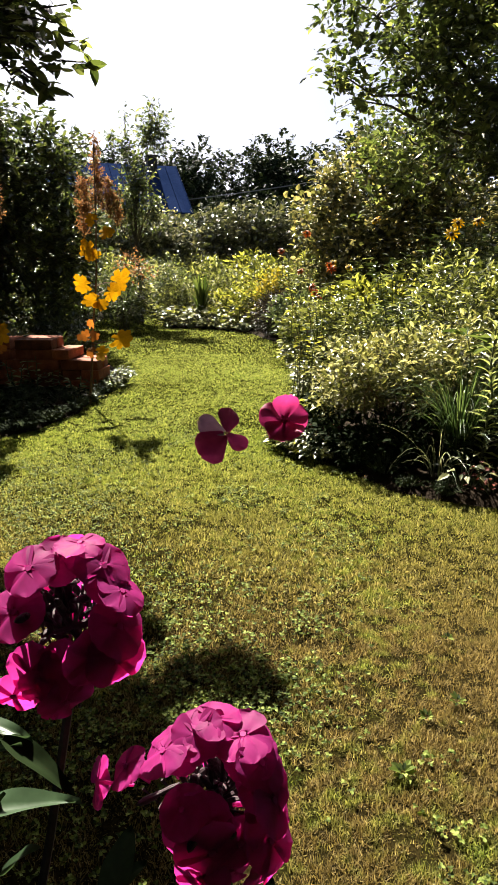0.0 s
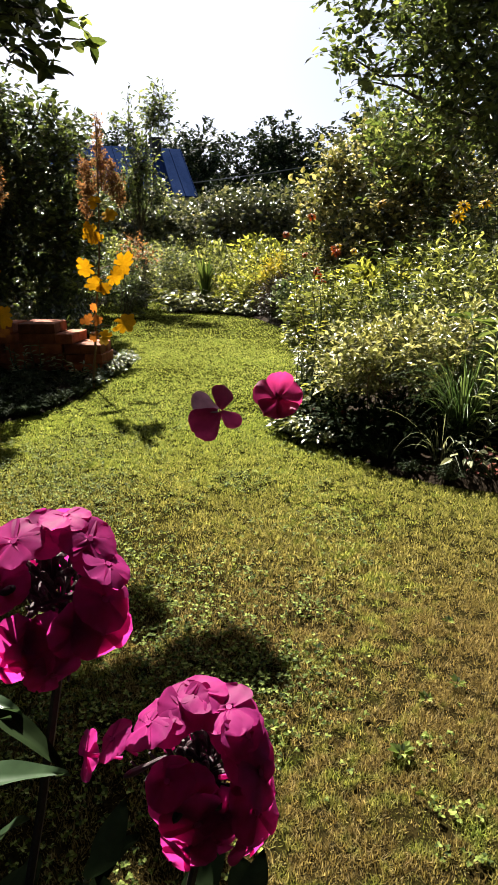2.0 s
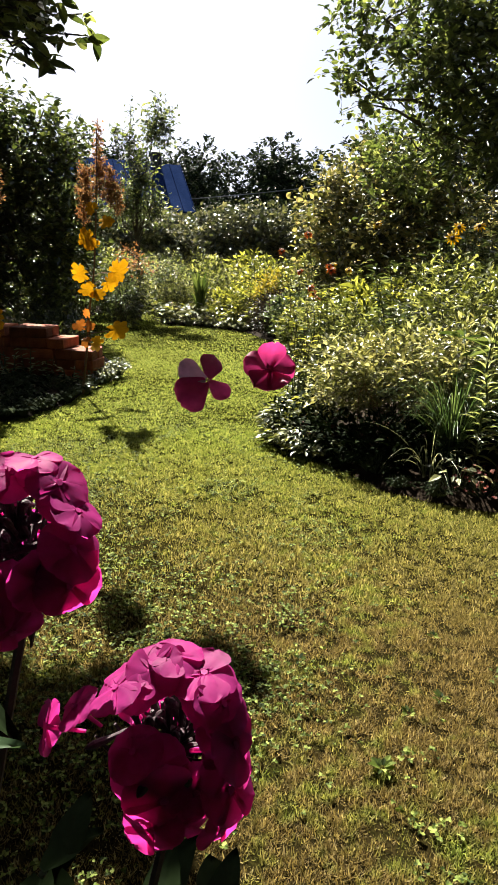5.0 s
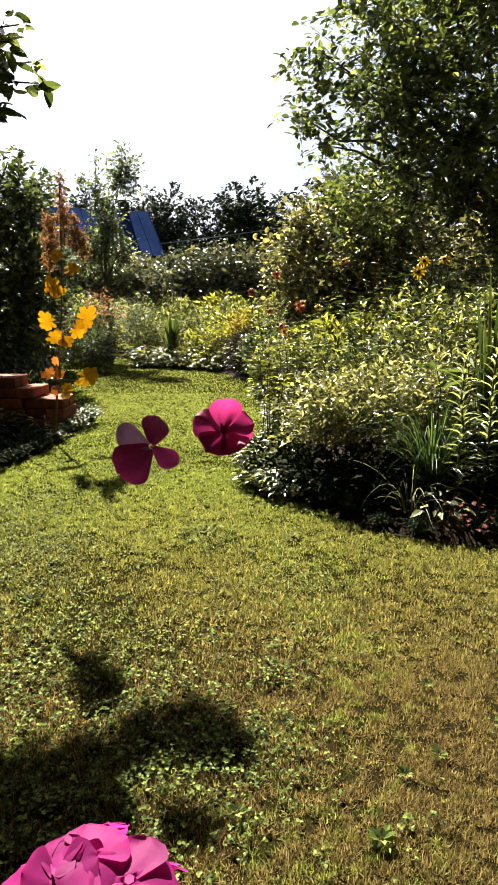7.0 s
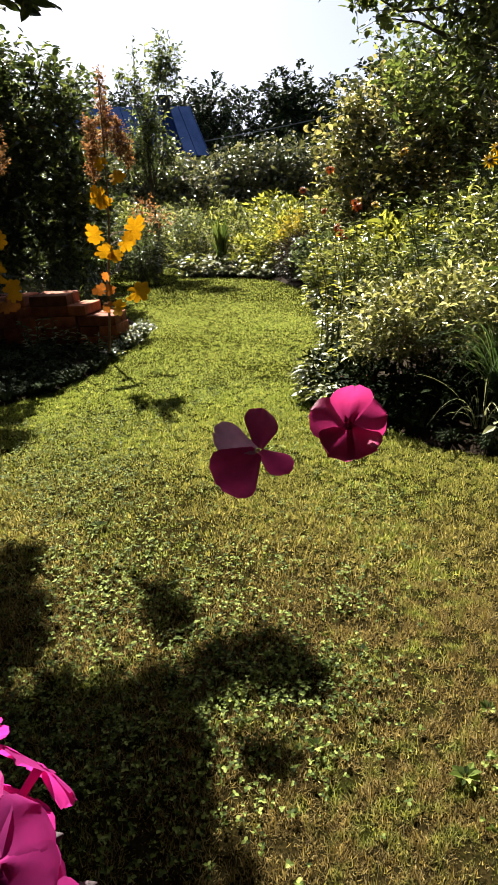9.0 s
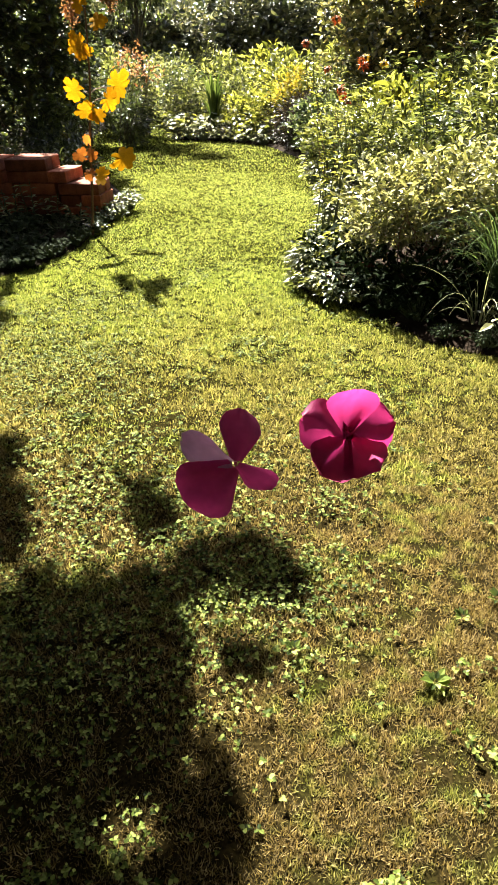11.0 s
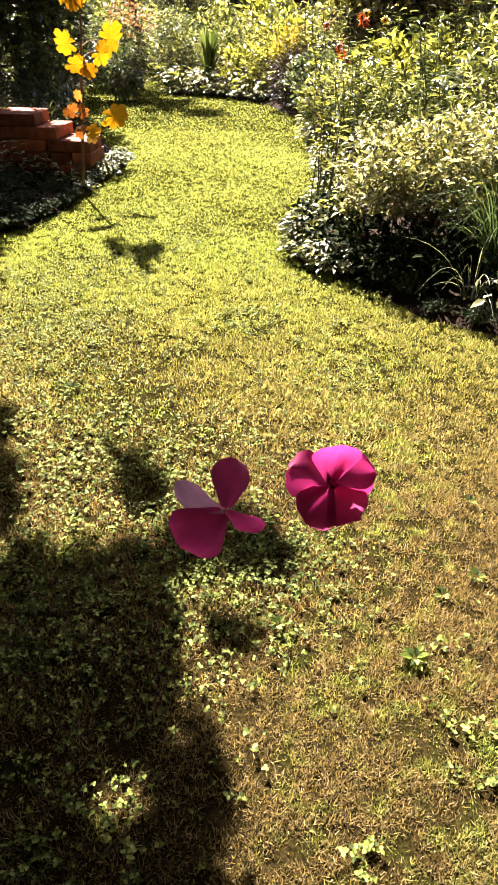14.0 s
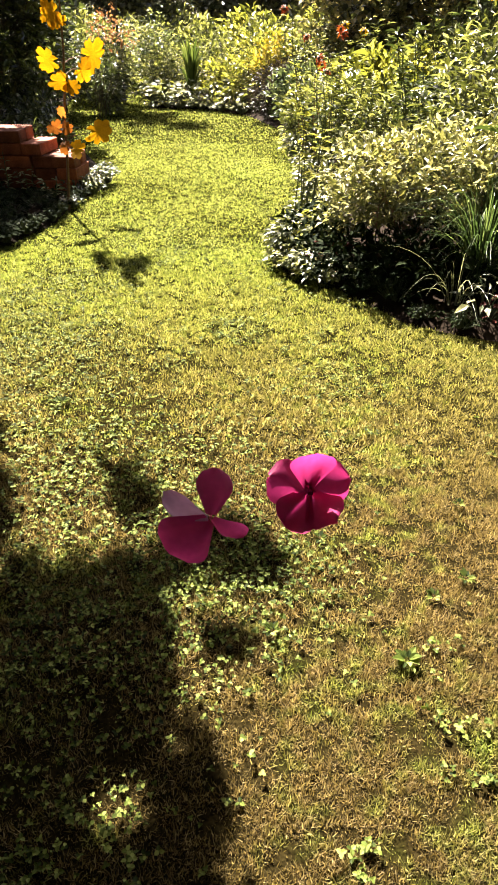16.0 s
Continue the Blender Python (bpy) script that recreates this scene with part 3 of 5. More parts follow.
house()
line = np.array([(-4.6 + 14 * t, 28.5 + 4 * t, 3.0 + 2.9 * t - 0.35 * math.sin(math.pi * t)) for t in np.linspace(0, 1, 14)])
tagged(part("power_cable", mesh_of("power_cable", *tube(line, 0.022, 5)), CABLE), "grey overhead cable from the house into the trees", "cable")

# ---- woods and hedges at the back ----
def far_tree(x, y, h, w, seed):
    blobs = []
    for k in range(7):
        a = seed * 1.7 + k * 2.4
        r = w * 0.45 * (k % 3) / 2
        blobs.append((x + r * math.cos(a), y + 0.6 * r * math.sin(a), h * (0.3 + 0.095 * k), w * (0.62 - 0.05 * k), w * 0.5, h * 0.17))
    tree("deciduous_tree", "tall dark green tree of the wood behind the garden", (x, y, 0), h * 0.35, 0.16, blobs, 7600, 0.275, FAR, "trees of the wood", 9, 9, 0.12, 0.6, 0.45, 16, pattern=DIAMOND)


for k, (x, y, h, w) in enumerate(((-14.5, 37, 6.3, 5.5), (-10.8, 42, 7.0, 4.6), (-7.6, 43, 6.4, 4.0), (-5.4, 39, 6.5, 4.6), (-3.3, 41, 6.4, 4.8), (-1.2, 39, 6.9, 4.4), (1.0, 41, 6.6, 4.8),
                                  (3.6, 38, 7.2, 4.2), (7.0, 40, 7.5, 4.6), (11.0, 38, 7.2, 4.6), (15.5, 40, 7.6, 5.0), (-19.0, 40, 7.0, 5.0))):
    far_tree(x, y, h, w, k)
for k, (x, y, h, w) in enumerate(((-4.2, 33, 3.6, 3.0), (-1.9, 32, 3.8, 3.0), (0.4, 33, 3.9, 3.2), (2.9, 32, 4.2, 3.4), (6.0, 33, 4.4, 3.6), (-9.8, 33, 4.2, 3.4), (-12.6, 34, 4.4, 3.4))):
    shrub("elder_thicket", "dense dark thicket in front of the wood", "thicket",
          [(x + w * 0.3 * math.cos(i * 2.1), y + 0.6 * math.sin(i * 2.1), h * (0.3 + 0.13 * i), w * 0.5, w * 0.4, h * 0.26) for i in range(4)], 4500, 0.2, FAR, "thicket", 8, DIAMOND, thick=0.04)
for k in range(9):
    x = -3.5 + 0.78 * k
    y = 12.0 + 0.35 * math.sin(2.3 * k)
    h = 1.68 + 0.12 * math.sin(1.9 * k + 0.6)
    shrub("currant_bush", "leafy currant bush with pale glinting leaves in a row", "bush",
          [(x, y, h * 0.40, 0.52, 0.5, h * 0.38), (x + 0.2, y - 0.12, h * 0.70, 0.40, 0.42, h * 0.27), (x - 0.22, y + 0.1, h * 0.76, 0.36, 0.4, h * 0.24)],
          3100, 0.086, CURRANT, "row of currant bushes", 10, KITE, aspect=0.7, shell=0.35, clump=4, spread=0.055)
for x, y, h, w in ((-6.4, 22.0, 2.5, 2.0), (-4.6, 22.5, 2.5, 2.0), (-8.0, 21.5, 2.6, 2.0), (3.6, 11.6, 2.3, 1.2), (4.9, 10.4, 2.6, 1.2), (-4.6, 11.2, 2.2, 1.1), (-5.6, 9.8, 2.5, 1.2)):
    shrub("hazel_bush", "tall loose hazel bush with yellowing leaves", "bush",
          [(x, y, h * 0.4, w * 0.6, w * 0.6, h * 0.36), (x + 0.2, y, h * 0.7, w * 0.5, w * 0.5, h * 0.28)], 3200, 0.10, HAZEL, "hazel bushes", 9, KITE, aspect=0.7, clump=4, spread=0.08, thick=0.014)

# ---- shrubs and trees round the lawn ----
HAZEL_BLOBS = [(0.7, 8.2, 0.7, 0.5, 0.5, 0.7), (1.3, 8.0, 0.9, 0.6, 0.6, 0.85), (0.45, 8.5, 1.3, 0.3, 0.35, 0.35), (0.8, 8.4, 1.5, 0.34, 0.4, 0.42), (1.15, 8.2, 1.75, 0.36, 0.4, 0.36), (0.62, 8.5, 1.75, 0.2, 0.25, 0.22),
               (1.55, 8.1, 1.6, 0.4, 0.45, 0.5), (1.9, 8.0, 1.3, 0.5, 0.5, 0.8), (1.0, 8.3, 2.05, 0.16, 0.2, 0.2), (1.7, 8.1, 2.1, 0.25, 0.3, 0.25)]
shrub("hazel_bush", "broad hazel bush with olive leaves turning orange", "bush", HAZEL_BLOBS,
      12500, 0.07, HAZEL, "hazel bushes", 18, KITE, aspect=0.7, shell=0.5, clump=5, spread=0.07, thick=0.014)
shrub("hazel_bush", "broad hazel bush behind the apple tree", "bush",
      [(2.7, 7.4, 0.9, 0.7, 0.6, 0.9), (2.9, 7.2, 1.8, 0.7, 0.6, 0.6), (3.8, 6.6, 1.2, 0.8, 0.8, 1.2)], 5000, 0.085, HAZEL, "hazel bushes", 12, KITE, aspect=0.7, clump=4, spread=0.07, thick=0.014)
tree("apple_tree", "old apple tree with dense glossy leaves over the flower bed", (2.85, 6.7, 0), 1.55, 0.075,
     [(2.01, 6.4, 2.4, 0.97, 0.94, 0.74), (2.48, 6.54, 3.41, 1.15, 1.08, 0.74), (1.33, 6.34, 2.53, 0.61, 0.68, 0.51), (1.2, 6.27, 3.14, 0.57, 0.61, 0.41), (1.87, 6.13, 1.79, 0.68, 0.68, 0.38), (3.29, 6.54, 2.53, 0.94, 0.94, 0.68),
      (3.56, 6.94, 3.61, 1.08, 1.08, 0.81), (1.54, 7.48, 2.06, 0.81, 0.68, 0.61), (0.70, 6.13, 2.57, 0.34, 0.27, 0.18), (0.60, 6.13, 2.3, 0.26, 0.24, 0.15), (0.76, 6.2, 2.11, 0.24, 0.24, 0.18), (0.62, 6.13, 2.75, 0.2, 0.2, 0.14), (1.2, 6.94, 1.72, 0.47, 0.54, 0.38), (2.3, 6.2, 1.3, 0.4, 0.4, 0.3), (2.2, 6.3, 3.3, 0.7, 0.6, 0.5), (1.7, 6.2, 3.1, 0.4, 0.4, 0.3), (1.15, 5.6, 2.2, 0.3, 0.35, 0.25), (1.45, 5.7, 2.5, 0.4, 0.4, 0.3), (1.7, 5.5, 2.0, 0.4, 0.35, 0.25)],
     25000, 0.074, APPLE, "apple trees", 16, 12, 0.095, 0.58, 0.5, 70, (-0.15, -0.05), pattern=KITE, fine=True)
tree("apple_tree", "apple tree with dark dense foliage behind the brick stack", (-3.06, 7.0, 0), 0.9, 0.1,
     [(-2.36, 6.68, 0.96, 0.59, 0.59, 0.7), (-2.44, 6.68, 1.61, 0.59, 0.59, 0.49), (-3.21, 6.8, 1.26, 0.88, 0.77, 1.0), (-1.94, 6.56, 1.61, 0.33, 0.4, 0.38), (-3.37, 6.86, 2.13, 0.77, 0.7, 0.49), (-2.09, 6.56, 0.79, 0.39, 0.49, 0.59),
      (-2.53, 6.56, 2.03, 0.3, 0.3, 0.26), (-2.15, 6.56, 2.0, 0.2, 0.22, 0.23), (-1.68, 6.5, 1.87, 0.09, 0.1, 0.14), (-1.85, 6.63, 1.2, 0.23, 0.35, 0.35), (-2.74, 6.63, 0.38, 0.82, 0.47, 0.47), (-4.02, 6.5, 1.49, 0.82, 0.82, 1.4),
      (-3.32, 6.95, 2.73, 0.52, 0.52, 0.45), (-2.93, 6.82, 2.6, 0.33, 0.39, 0.33), (-3.65, 6.43, 2.86, 0.65, 0.52, 0.52), (-2.67, 6.17, 1.82, 0.43, 0.36, 0.23), (-3.45, 6.11, 1.88, 0.52, 0.39, 0.33), (-2.31, 6.17, 1.62, 0.26, 0.26, 0.17)],
     29000, 0.07, LILAC, "apple trees", 16, 10, 0.07, 0.55, 0.42, 50, (0.1, 0), pattern=KITE, fine=True)
tree("pear_sapling", "slender young fruit tree with upright sparse shoots", (-1.85, 9.0, 0), 1.1, 0.03,
     [(-1.80, 9.0, 1.75, 0.24, 0.22, 0.4), (-1.62, 9.0, 2.3, 0.22, 0.2, 0.28), (-1.48, 9.0, 2.4, 0.12, 0.13, 0.24), (-1.93, 9.0, 2.2, 0.13, 0.15, 0.2), (-1.58, 9.0, 2.66, 0.05, 0.05, 0.14),
      (-1.92, 9.0, 2.55, 0.04, 0.05, 0.18), (-2.12, 9.0, 2.3, 0.09, 0.1, 0.05), (-2.0, 9.0, 1.45, 0.26, 0.25, 0.3), (-1.6, 9.0, 1.4, 0.18, 0.2, 0.25)],
     3000, 0.06, APPLE, "fruit trees", 10, 5, 0.045, 0.5, 0.6, 26, fine=True)
for x, y, h, r in ((-1.85, 8.75, 0.85, 0.26), (-1.55, 9.4, 0.95, 0.3), (-2.15, 8.95, 0.9, 0.28)):
    shrub("fern_clump", "shaded green leafy clump under the young fruit tree", "fern", [(x, y, h * 0.5, r, r, h * 0.45)], 1300, 0.06, PERENNIAL, "shade plants", 10, LANCE, 0.3, 0.35, STEM, thick=0.004)


def shade_blobs(poly, count, r, h0=2.5, gap=None):
    """Small leaf clusters high in the tree that stand over one patch of shade."""
    pts = np.array(poly)
    lo, hi = pts.min(0), pts.max(0)
    out = []
    while len(out) < count:
        x, y = rng.uniform(lo, hi)
        if not inside(poly, np.array([x]), np.array([y]))[0] or (gap and inside(gap, np.array([x]), np.array([y]))[0]):
            continue
        h = h0 + rng.uniform(-0.2, 0.25)
        out.append((x - SHADE.x * h, y - SHADE.y * h, h, 0.8 * r, 0.8 * r, r))
    return out


def overhead_apple():
    """The apple tree beside the camera: only a low spray is in view, the rest shades the lawn."""
    foot = (-2.0, 2.7, 0)
    gap = [(-0.09, 0.88), (-0.01, 0.96), (0.08, 0.93), (0.085, 0.8), (0.03, 0.73), (-0.07, 0.75)]
    blobs = shade_blobs([(-0.30, 1.29), (-0.23, 1.25), (-0.17, 1.34), (-0.10, 1.35), (-0.06, 1.3), (0.0, 1.2), (-0.02, 1.13), (0.0, 1.06), (0.04, 0.98), (0.09, 0.94), (0.105, 0.86),
                         (0.09, 0.8), (0.105, 0.74), (0.105, 0.5), (-0.76, 0.5), (-0.76, 1.3), (-0.45, 1.2), (-0.33, 1.22)], 460, 0.032, gap=gap)
    blobs += shade_blobs([(-0.19, 1.64), (-0.15, 1.68), (-0.1, 1.54), (-0.125, 1.49), (-0.16, 1.52)], 9, 0.018)
    blobs += shade_blobs([(-0.03, 1.35), (0.065, 1.45), (0.17, 1.385), (0.175, 1.35), (0.095, 1.325), (-0.005, 1.3)], 14, 0.03)
    # clusters added to keep the lower phlox leaves in shade
    blobs += shade_blobs([(-0.5, 0.5), (0.12, 0.5), (0.3, 0.25), (0.44, 0.2), (0.44, 0.02), (-0.5, 0.02)], 130, 0.035)
    blobs += shade_blobs([(0.08, 1.18), (0.12, 1.19), (0.15, 1.14), (0.11, 1.13)], 5, 0.018)
    blobs += shade_blobs([(-0.715, 1.75), (-0.575, 1.81), (-0.505, 1.63), (-0.445, 1.47), (-0.345, 1.43), (-0.365, 1.29), (-0.445, 1.32), (-0.745, 1.47)], 16, 0.05)
    blobs += shade_blobs([(-1.495, 3.07), (-1.145, 3.02), (-0.945, 2.63), (-0.945, 2.27), (-1.145, 2.37), (-1.545, 2.47)], 22, 0.06)
    t = tree("apple_tree", "overhanging apple tree whose low branch reaches over the lawn", foot, 1.5, 0.07, blobs, 80000, 0.047, SHADING_APPLE, "apple trees", 20, 6, 0.014, 0.6, 0.6, 40, (0.1, 0.05), pattern=DIAMOND)
    # unseen canopy added overhead to cut the skylight on the lawn
    upper = np.array([(-3.6, 3.2, 3.5, 1.2, 1.2, 0.8), (0.0, 0.9, 3.7, 1.7, 1.0, 0.5), (-1.7, 1.5, 3.6, 1.3, 1.1, 0.5), (-2.2, -0.2, 3.3, 1.2, 1.1, 0.5), (-2.4, 2.9, 3.4, 0.8, 0.7, 0.5)])
    upper[:, :3] -= np.array(foot)
    part("upper_crown", mesh_of("upper_crown", *foliage(upper, 22000, 0.14, DIAMOND, 0.62, 0.5, 10, 0.08, -0.5, 0.3)), SHADING_APPLE, t)
    for goal in upper:
        part("limb", mesh_of("limb", *tube(bent((0.1, 0.05, 1.4), goal[:3], 0.12, 8, 0.05), np.linspace(0.05, 0.008, 8), 6)), BARK, t)
    # out-of-view leaf clusters added to shade the bed before the bricks
    side = np.array(shade_blobs([(-1.07, 4.2), (-1.07, 3.75), (-1.16, 3.42), (-1.7, 3.2), (-2.6, 3.1), (-2.8, 4.3)], 230, 0.1, 2.75))
    side[:, :3] -= np.array(foot)
    part("side_crown", mesh_of("side_crown", *foliage(side, 26000, 0.07, DIAMOND, 0.62, 0.6, 6, 0.03, -0.5, 0.3)), SHADING_APPLE, t)
    # the low spray
    base = np.array(foot)
    arrays, twigs = [], []
    for end in ((-0.23, 1.72, 1.29), (-0.26, 1.72, 1.40), (-0.3, 1.65, 1.33), (-0.34, 1.75, 1.25), (-0.36, 1.7, 1.42), (-0.33, 1.7, 1.28), (-0.38, 1.72, 1.34), (-0.28, 1.7, 1.36), (-0.25, 1.75, 1.34), (-0.31, 1.7, 1.24)):
        line = bent(np.array((-0.75, 1.95, 1.52)) - base, np.array(end) - base, -0.03, 8, 0.05)
        twigs.append(tube(line, np.linspace(0.006, 0.0016, 8), 5))
        p = np.concatenate([line[3:] + rng.normal(0, 0.014, (5, 3)) for _ in range(8)])
        d = unit(directions(len(p), -0.6, 0.3) + np.array((0.5, -0.2, 0.0)))
        s = rng.uniform(0.028, 0.05, len(p))
        arrays.append(leaf_arrays(ROUND, p, d, ups(len(p), 0.6), s, s * 0.44))
    twigs.append(tube(bent((0.1, 0.05, 1.45), np.array((-0.75, 1.95, 1.52)) - base, 0.06, 8, 0.04), np.linspace(0.03, 0.006, 8), 6))
    part("low_branch", mesh_of("low_branch", *joined(twigs)), BARK, t)
    part("low_spray", mesh_of("low_spray", *joined(arrays)), APPLE, t, kind="stuff")


overhead_apple()
# added tree, never in view: its crown only holds back skylight
tree("apple_tree", "unseen spreading apple tree added over the lawn to block skylight", (2.7, -0.9, 0), 1.7, 0.08,
     [(3.4, 1.4, 3.7, 1.3, 1.2, 0.8), (1.8, 0.6, 3.6, 1.4, 1.1, 0.5), (0.3, -0.8, 3.4, 1.8, 1.1, 0.5), (2.8, -0.9, 3.6, 1.3, 1.1, 0.7)], 10000, 0.14, SHADING_APPLE, "apple trees", 12, 10, 0.08, 0.62, 0.5, 24, pattern=DIAMOND)

# tall unseen trees added to close the place and block skylight behind the camera
for x, y, h, r in ((-1.9, -2.3, 9.0, 3.0), (1.6, -2.5, 9.4, 3.1), (4.6, -1.6, 8.4, 2.5), (-5.0, -0.8, 8.2, 2.5), (-6.6, 3.4, 5.4, 1.8), (6.2, 2.2, 7.5, 2.3)):
    tree("skylight_blocking_tree", "unseen broad leafy tree added behind the viewpoint to block skylight", (x, y, 0), 1.9, 0.13,
         [(x, y, h * 0.70, r, r, h * 0.28), (x + 0.5 * r, y + 0.4 * r, h * 0.55, 0.8 * r, 0.8 * r, h * 0.26), (x - 0.5 * r, y + 0.4 * r, h * 0.6, 0.8 * r, 0.8 * r, h * 0.28), (x, y + 0.9 * r, h * 0.78, r, r, h * 0.2), (x, y - 0.3 * r, h * 0.25, r, 0.8 * r, h * 0.25)],
         8500, 0.39, LILAC, "garden trees", 10, 7, 0.2, 0.6, 0.5, 20, pattern=DIAMOND)

# ---- flower bed on the east side ----
shrub("spirea_bush", "rounded spirea bush with small pale-tipped leaves", "bush",
      [(0.72, 3.2, 0.34, 0.36, 0.36, 0.2), (0.5, 3.15, 0.36, 0.2, 0.26, 0.15), (0.9, 3.2, 0.38, 0.28, 0.34, 0.2), (0.68, 3.1, 0.42, 0.28, 0.24, 0.12), (0.5, 3.3, 0.24, 0.18, 0.22, 0.12), (1.15, 3.3, 0.4, 0.3, 0.35, 0.2)],
      9500, 0.035, SPIREA, "", 60, aspect=0.42, shell=0.3, bark=STEM_RED, thick=0.004, foot_spread=0.6, clump=4, spread=0.02, floor=0.12)
# near-black undergrowth paints the shade under the spirea
for x, y, h, r in ((0.42, 3.0, 0.2, 0.14), (0.6, 2.85, 0.22, 0.16), (0.8, 2.82, 0.24, 0.17), (1.0, 2.8, 0.26, 0.18), (0.34, 3.2, 0.2, 0.14), (0.7, 3.1, 0.24, 0.24), (1.2, 2.9, 0.3, 0.2), (0.95, 3.05, 0.26, 0.24), (0.3, 3.45, 0.2, 0.14)):
    shrub("shade_undergrowth", "leafy undergrowth under the spirea, its shade put into a near-black leaf colour", "groundcover", [(x, y, h * 0.5, r, r, h * 0.5)], 550, 0.04, SHADED_LEAF, "shade plants", 10, LANCE, 0.4, 0.3, STEM, thick=0.002)
shrub("aster_clump", "tall dark-leaved aster clump not yet in flower", "aster",
      [(1.35, 3.6, 0.5, 0.4, 0.4, 0.4), (1.1, 3.9, 0.5, 0.35, 0.35, 0.38)], 5000, 0.05, PERENNIAL, "asters", 24, LANCE, 0.3, 0.35, STEM, thick=0.005)


DARK_REED = leaf_material("dark_blade_leaf", (0.026, 0.055, 0.017), (0.052, 0.092, 0.028), (0.11, 0.15, 0.055), 0.38, 0.35, 3.0, 0.5)


def arching_grass(x, y, n, height, reach, wide, label, leaf=REED, group="ornamental grasses", upright=0.35):
    """A clump of long blades that rise and bow over."""
    t = thing("ornamental_grass", (x, y, 0.02), label, "grass clump", group)
    verts, faces = [], []
    for _ in range(n):
        az = rng.uniform(0, 2 * np.pi)
        h, r = height * rng.uniform(0.55, 1.1), reach * rng.uniform(0.15, 1.0)
        d = np.array([np.cos(az), np.sin(az), 0])
        side = np.array([-d[1], d[0], 0])
        u = np.linspace(0, 1, 9)
        fall = rng.uniform(0.0, 1.0 - upright)
        z = h * (u * 1.35 - (0.35 + fall) * u ** 3)
        out = 0.03 + r * u ** 1.7
        w = wide * rng.uniform(0.7, 1.2) * np.minimum(1.0, 3.2 * (1 - u) + 0.05)
        mid = d * out[:, None] + np.array([0, 0, 1]) * z[:, None]
        k = len(verts)
        for m, ww in zip(mid, w):
            verts += [m - side * ww / 2, m + np.array([0, 0, -ww * 0.3]), m + side * ww / 2]
        for i in range(8):
            a = k + 3 * i
            faces += [(a, a + 1, a + 4, a + 3), (a + 1, a + 2, a + 5, a + 4)]
    part("blades", mesh_of("blades", np.array(verts), faces), leaf, t)
    return t


arching_grass(0.90, 2.80, 260, 0.50, 0.34, 0.0036, "fine dark green arching grass clump at the bed edge", DARK_REED, upright=0.5)
arching_grass(0.80, 2.68, 30, 0.26, 0.26, 0.003, "thin pale grass blades arching over the dark bed edge", SILVER, upright=0.1)
arching_grass(1.17, 2.95, 40, 1.0, 0.10, 0.012, "tall upright strap leaves of a reed-like grass", upright=0.95)
arching_grass(-0.98, 8.75, 60, 0.62, 0.14, 0.03, "upright sword-shaped iris leaves in a clump", group="iris clumps", upright=0.95)
arching_grass(1.35, 6.4, 50, 0.55, 0.25, 0.02, "clump of fine upright green grass leaves", upright=0.8)


def lily(x, y, h, n, leaf_len, lean=(0, 0), leaf=PERENNIAL, label="tall lily stem closely set with narrow pale-edged leaves", name="lily_stem"):
    t = thing(name, (x, y, 0.02), label, "lily", "lilies")
    line = bent((0, 0, 0), (lean[0], lean[1], h), 0, 8, 0.02)
    part("stem", mesh_of("stem", *tube(line, np.linspace(0.006, 0.003, 8), 6)), STEM, t)
    u = np.linspace(0.12, 1, n)
    p = np.stack([np.interp(u, np.linspace(0, 1, 8), line[:, i]) for i in range(3)], 1)
    a = np.arange(n) * 2.4 + rng.normal(0, 0.3, n)
    d = np.stack([np.cos(a), np.sin(a), 0.4 + 0.8 * u ** 2 + rng.normal(0, 0.28, n)], 1)
    s = leaf_len * (1.05 - 0.5 * u) * rng.uniform(0.7, 1.1, n)
    v, f = leaf_arrays(LANCE, p, d, np.tile([0, 0, 1.0], (n, 1)), s, s * rng.uniform(0.16, 0.22, n))
    k = len(LANCE[0])
    for i in range(n):
        part("leaf", mesh_of("leaf", v[i * k:(i + 1) * k], LANCE[1]), leaf, t)


lily(0.975, 2.70, 0.62, 66, 0.10, (-0.01, -0.06), LILY_LEAF)
lily(1.09, 2.74, 0.64, 52, 0.10, (0.0, -0.06), LILY_LEAF)
lily(1.2, 2.84, 0.8, 34, 0.11, (0.02, 0.0))


def broad_clump(name, x, y, h, r, n, size, leaf, label, category, group="", aspect=0.55):
    """A low clump of broad leaves on short stalks."""
    t = thing(name, (x, y, 0.02), label, category, group)
    az = rng.uniform(0, 2 * np.pi, n)
    q = np.sqrt(rng.uniform(0, 1, n))
    p = np.stack([np.cos(az) * q * r, np.sin(az) * q * r, h * (0.35 + 0.65 * rng.uniform(0.3, 1, n)) * (1 - 0.45 * q * q)], 1)
    d = np.stack([np.cos(az), np.sin(az), rng.uniform(-0.3, 0.35, n)], 1)
    s = size * rng.uniform(0.6, 1.15, n)
    part("foliage", mesh_of("foliage", *leaf_arrays(OVAL, p, d, ups(n, 0.35), s, s * aspect)), leaf, t)
    stalks = [tube(bent((0.25 * a[0], 0.25 * a[1], -0.01), a, 0.05, 4, 0.03), np.linspace(0.003, 0.0018, 4), 4) for a in p[:: max(1, n // 40)]]
    part("stalk_work", mesh_of("stalk_work", *joined(stalks)), STEM, t, kind="stuff")
    return t


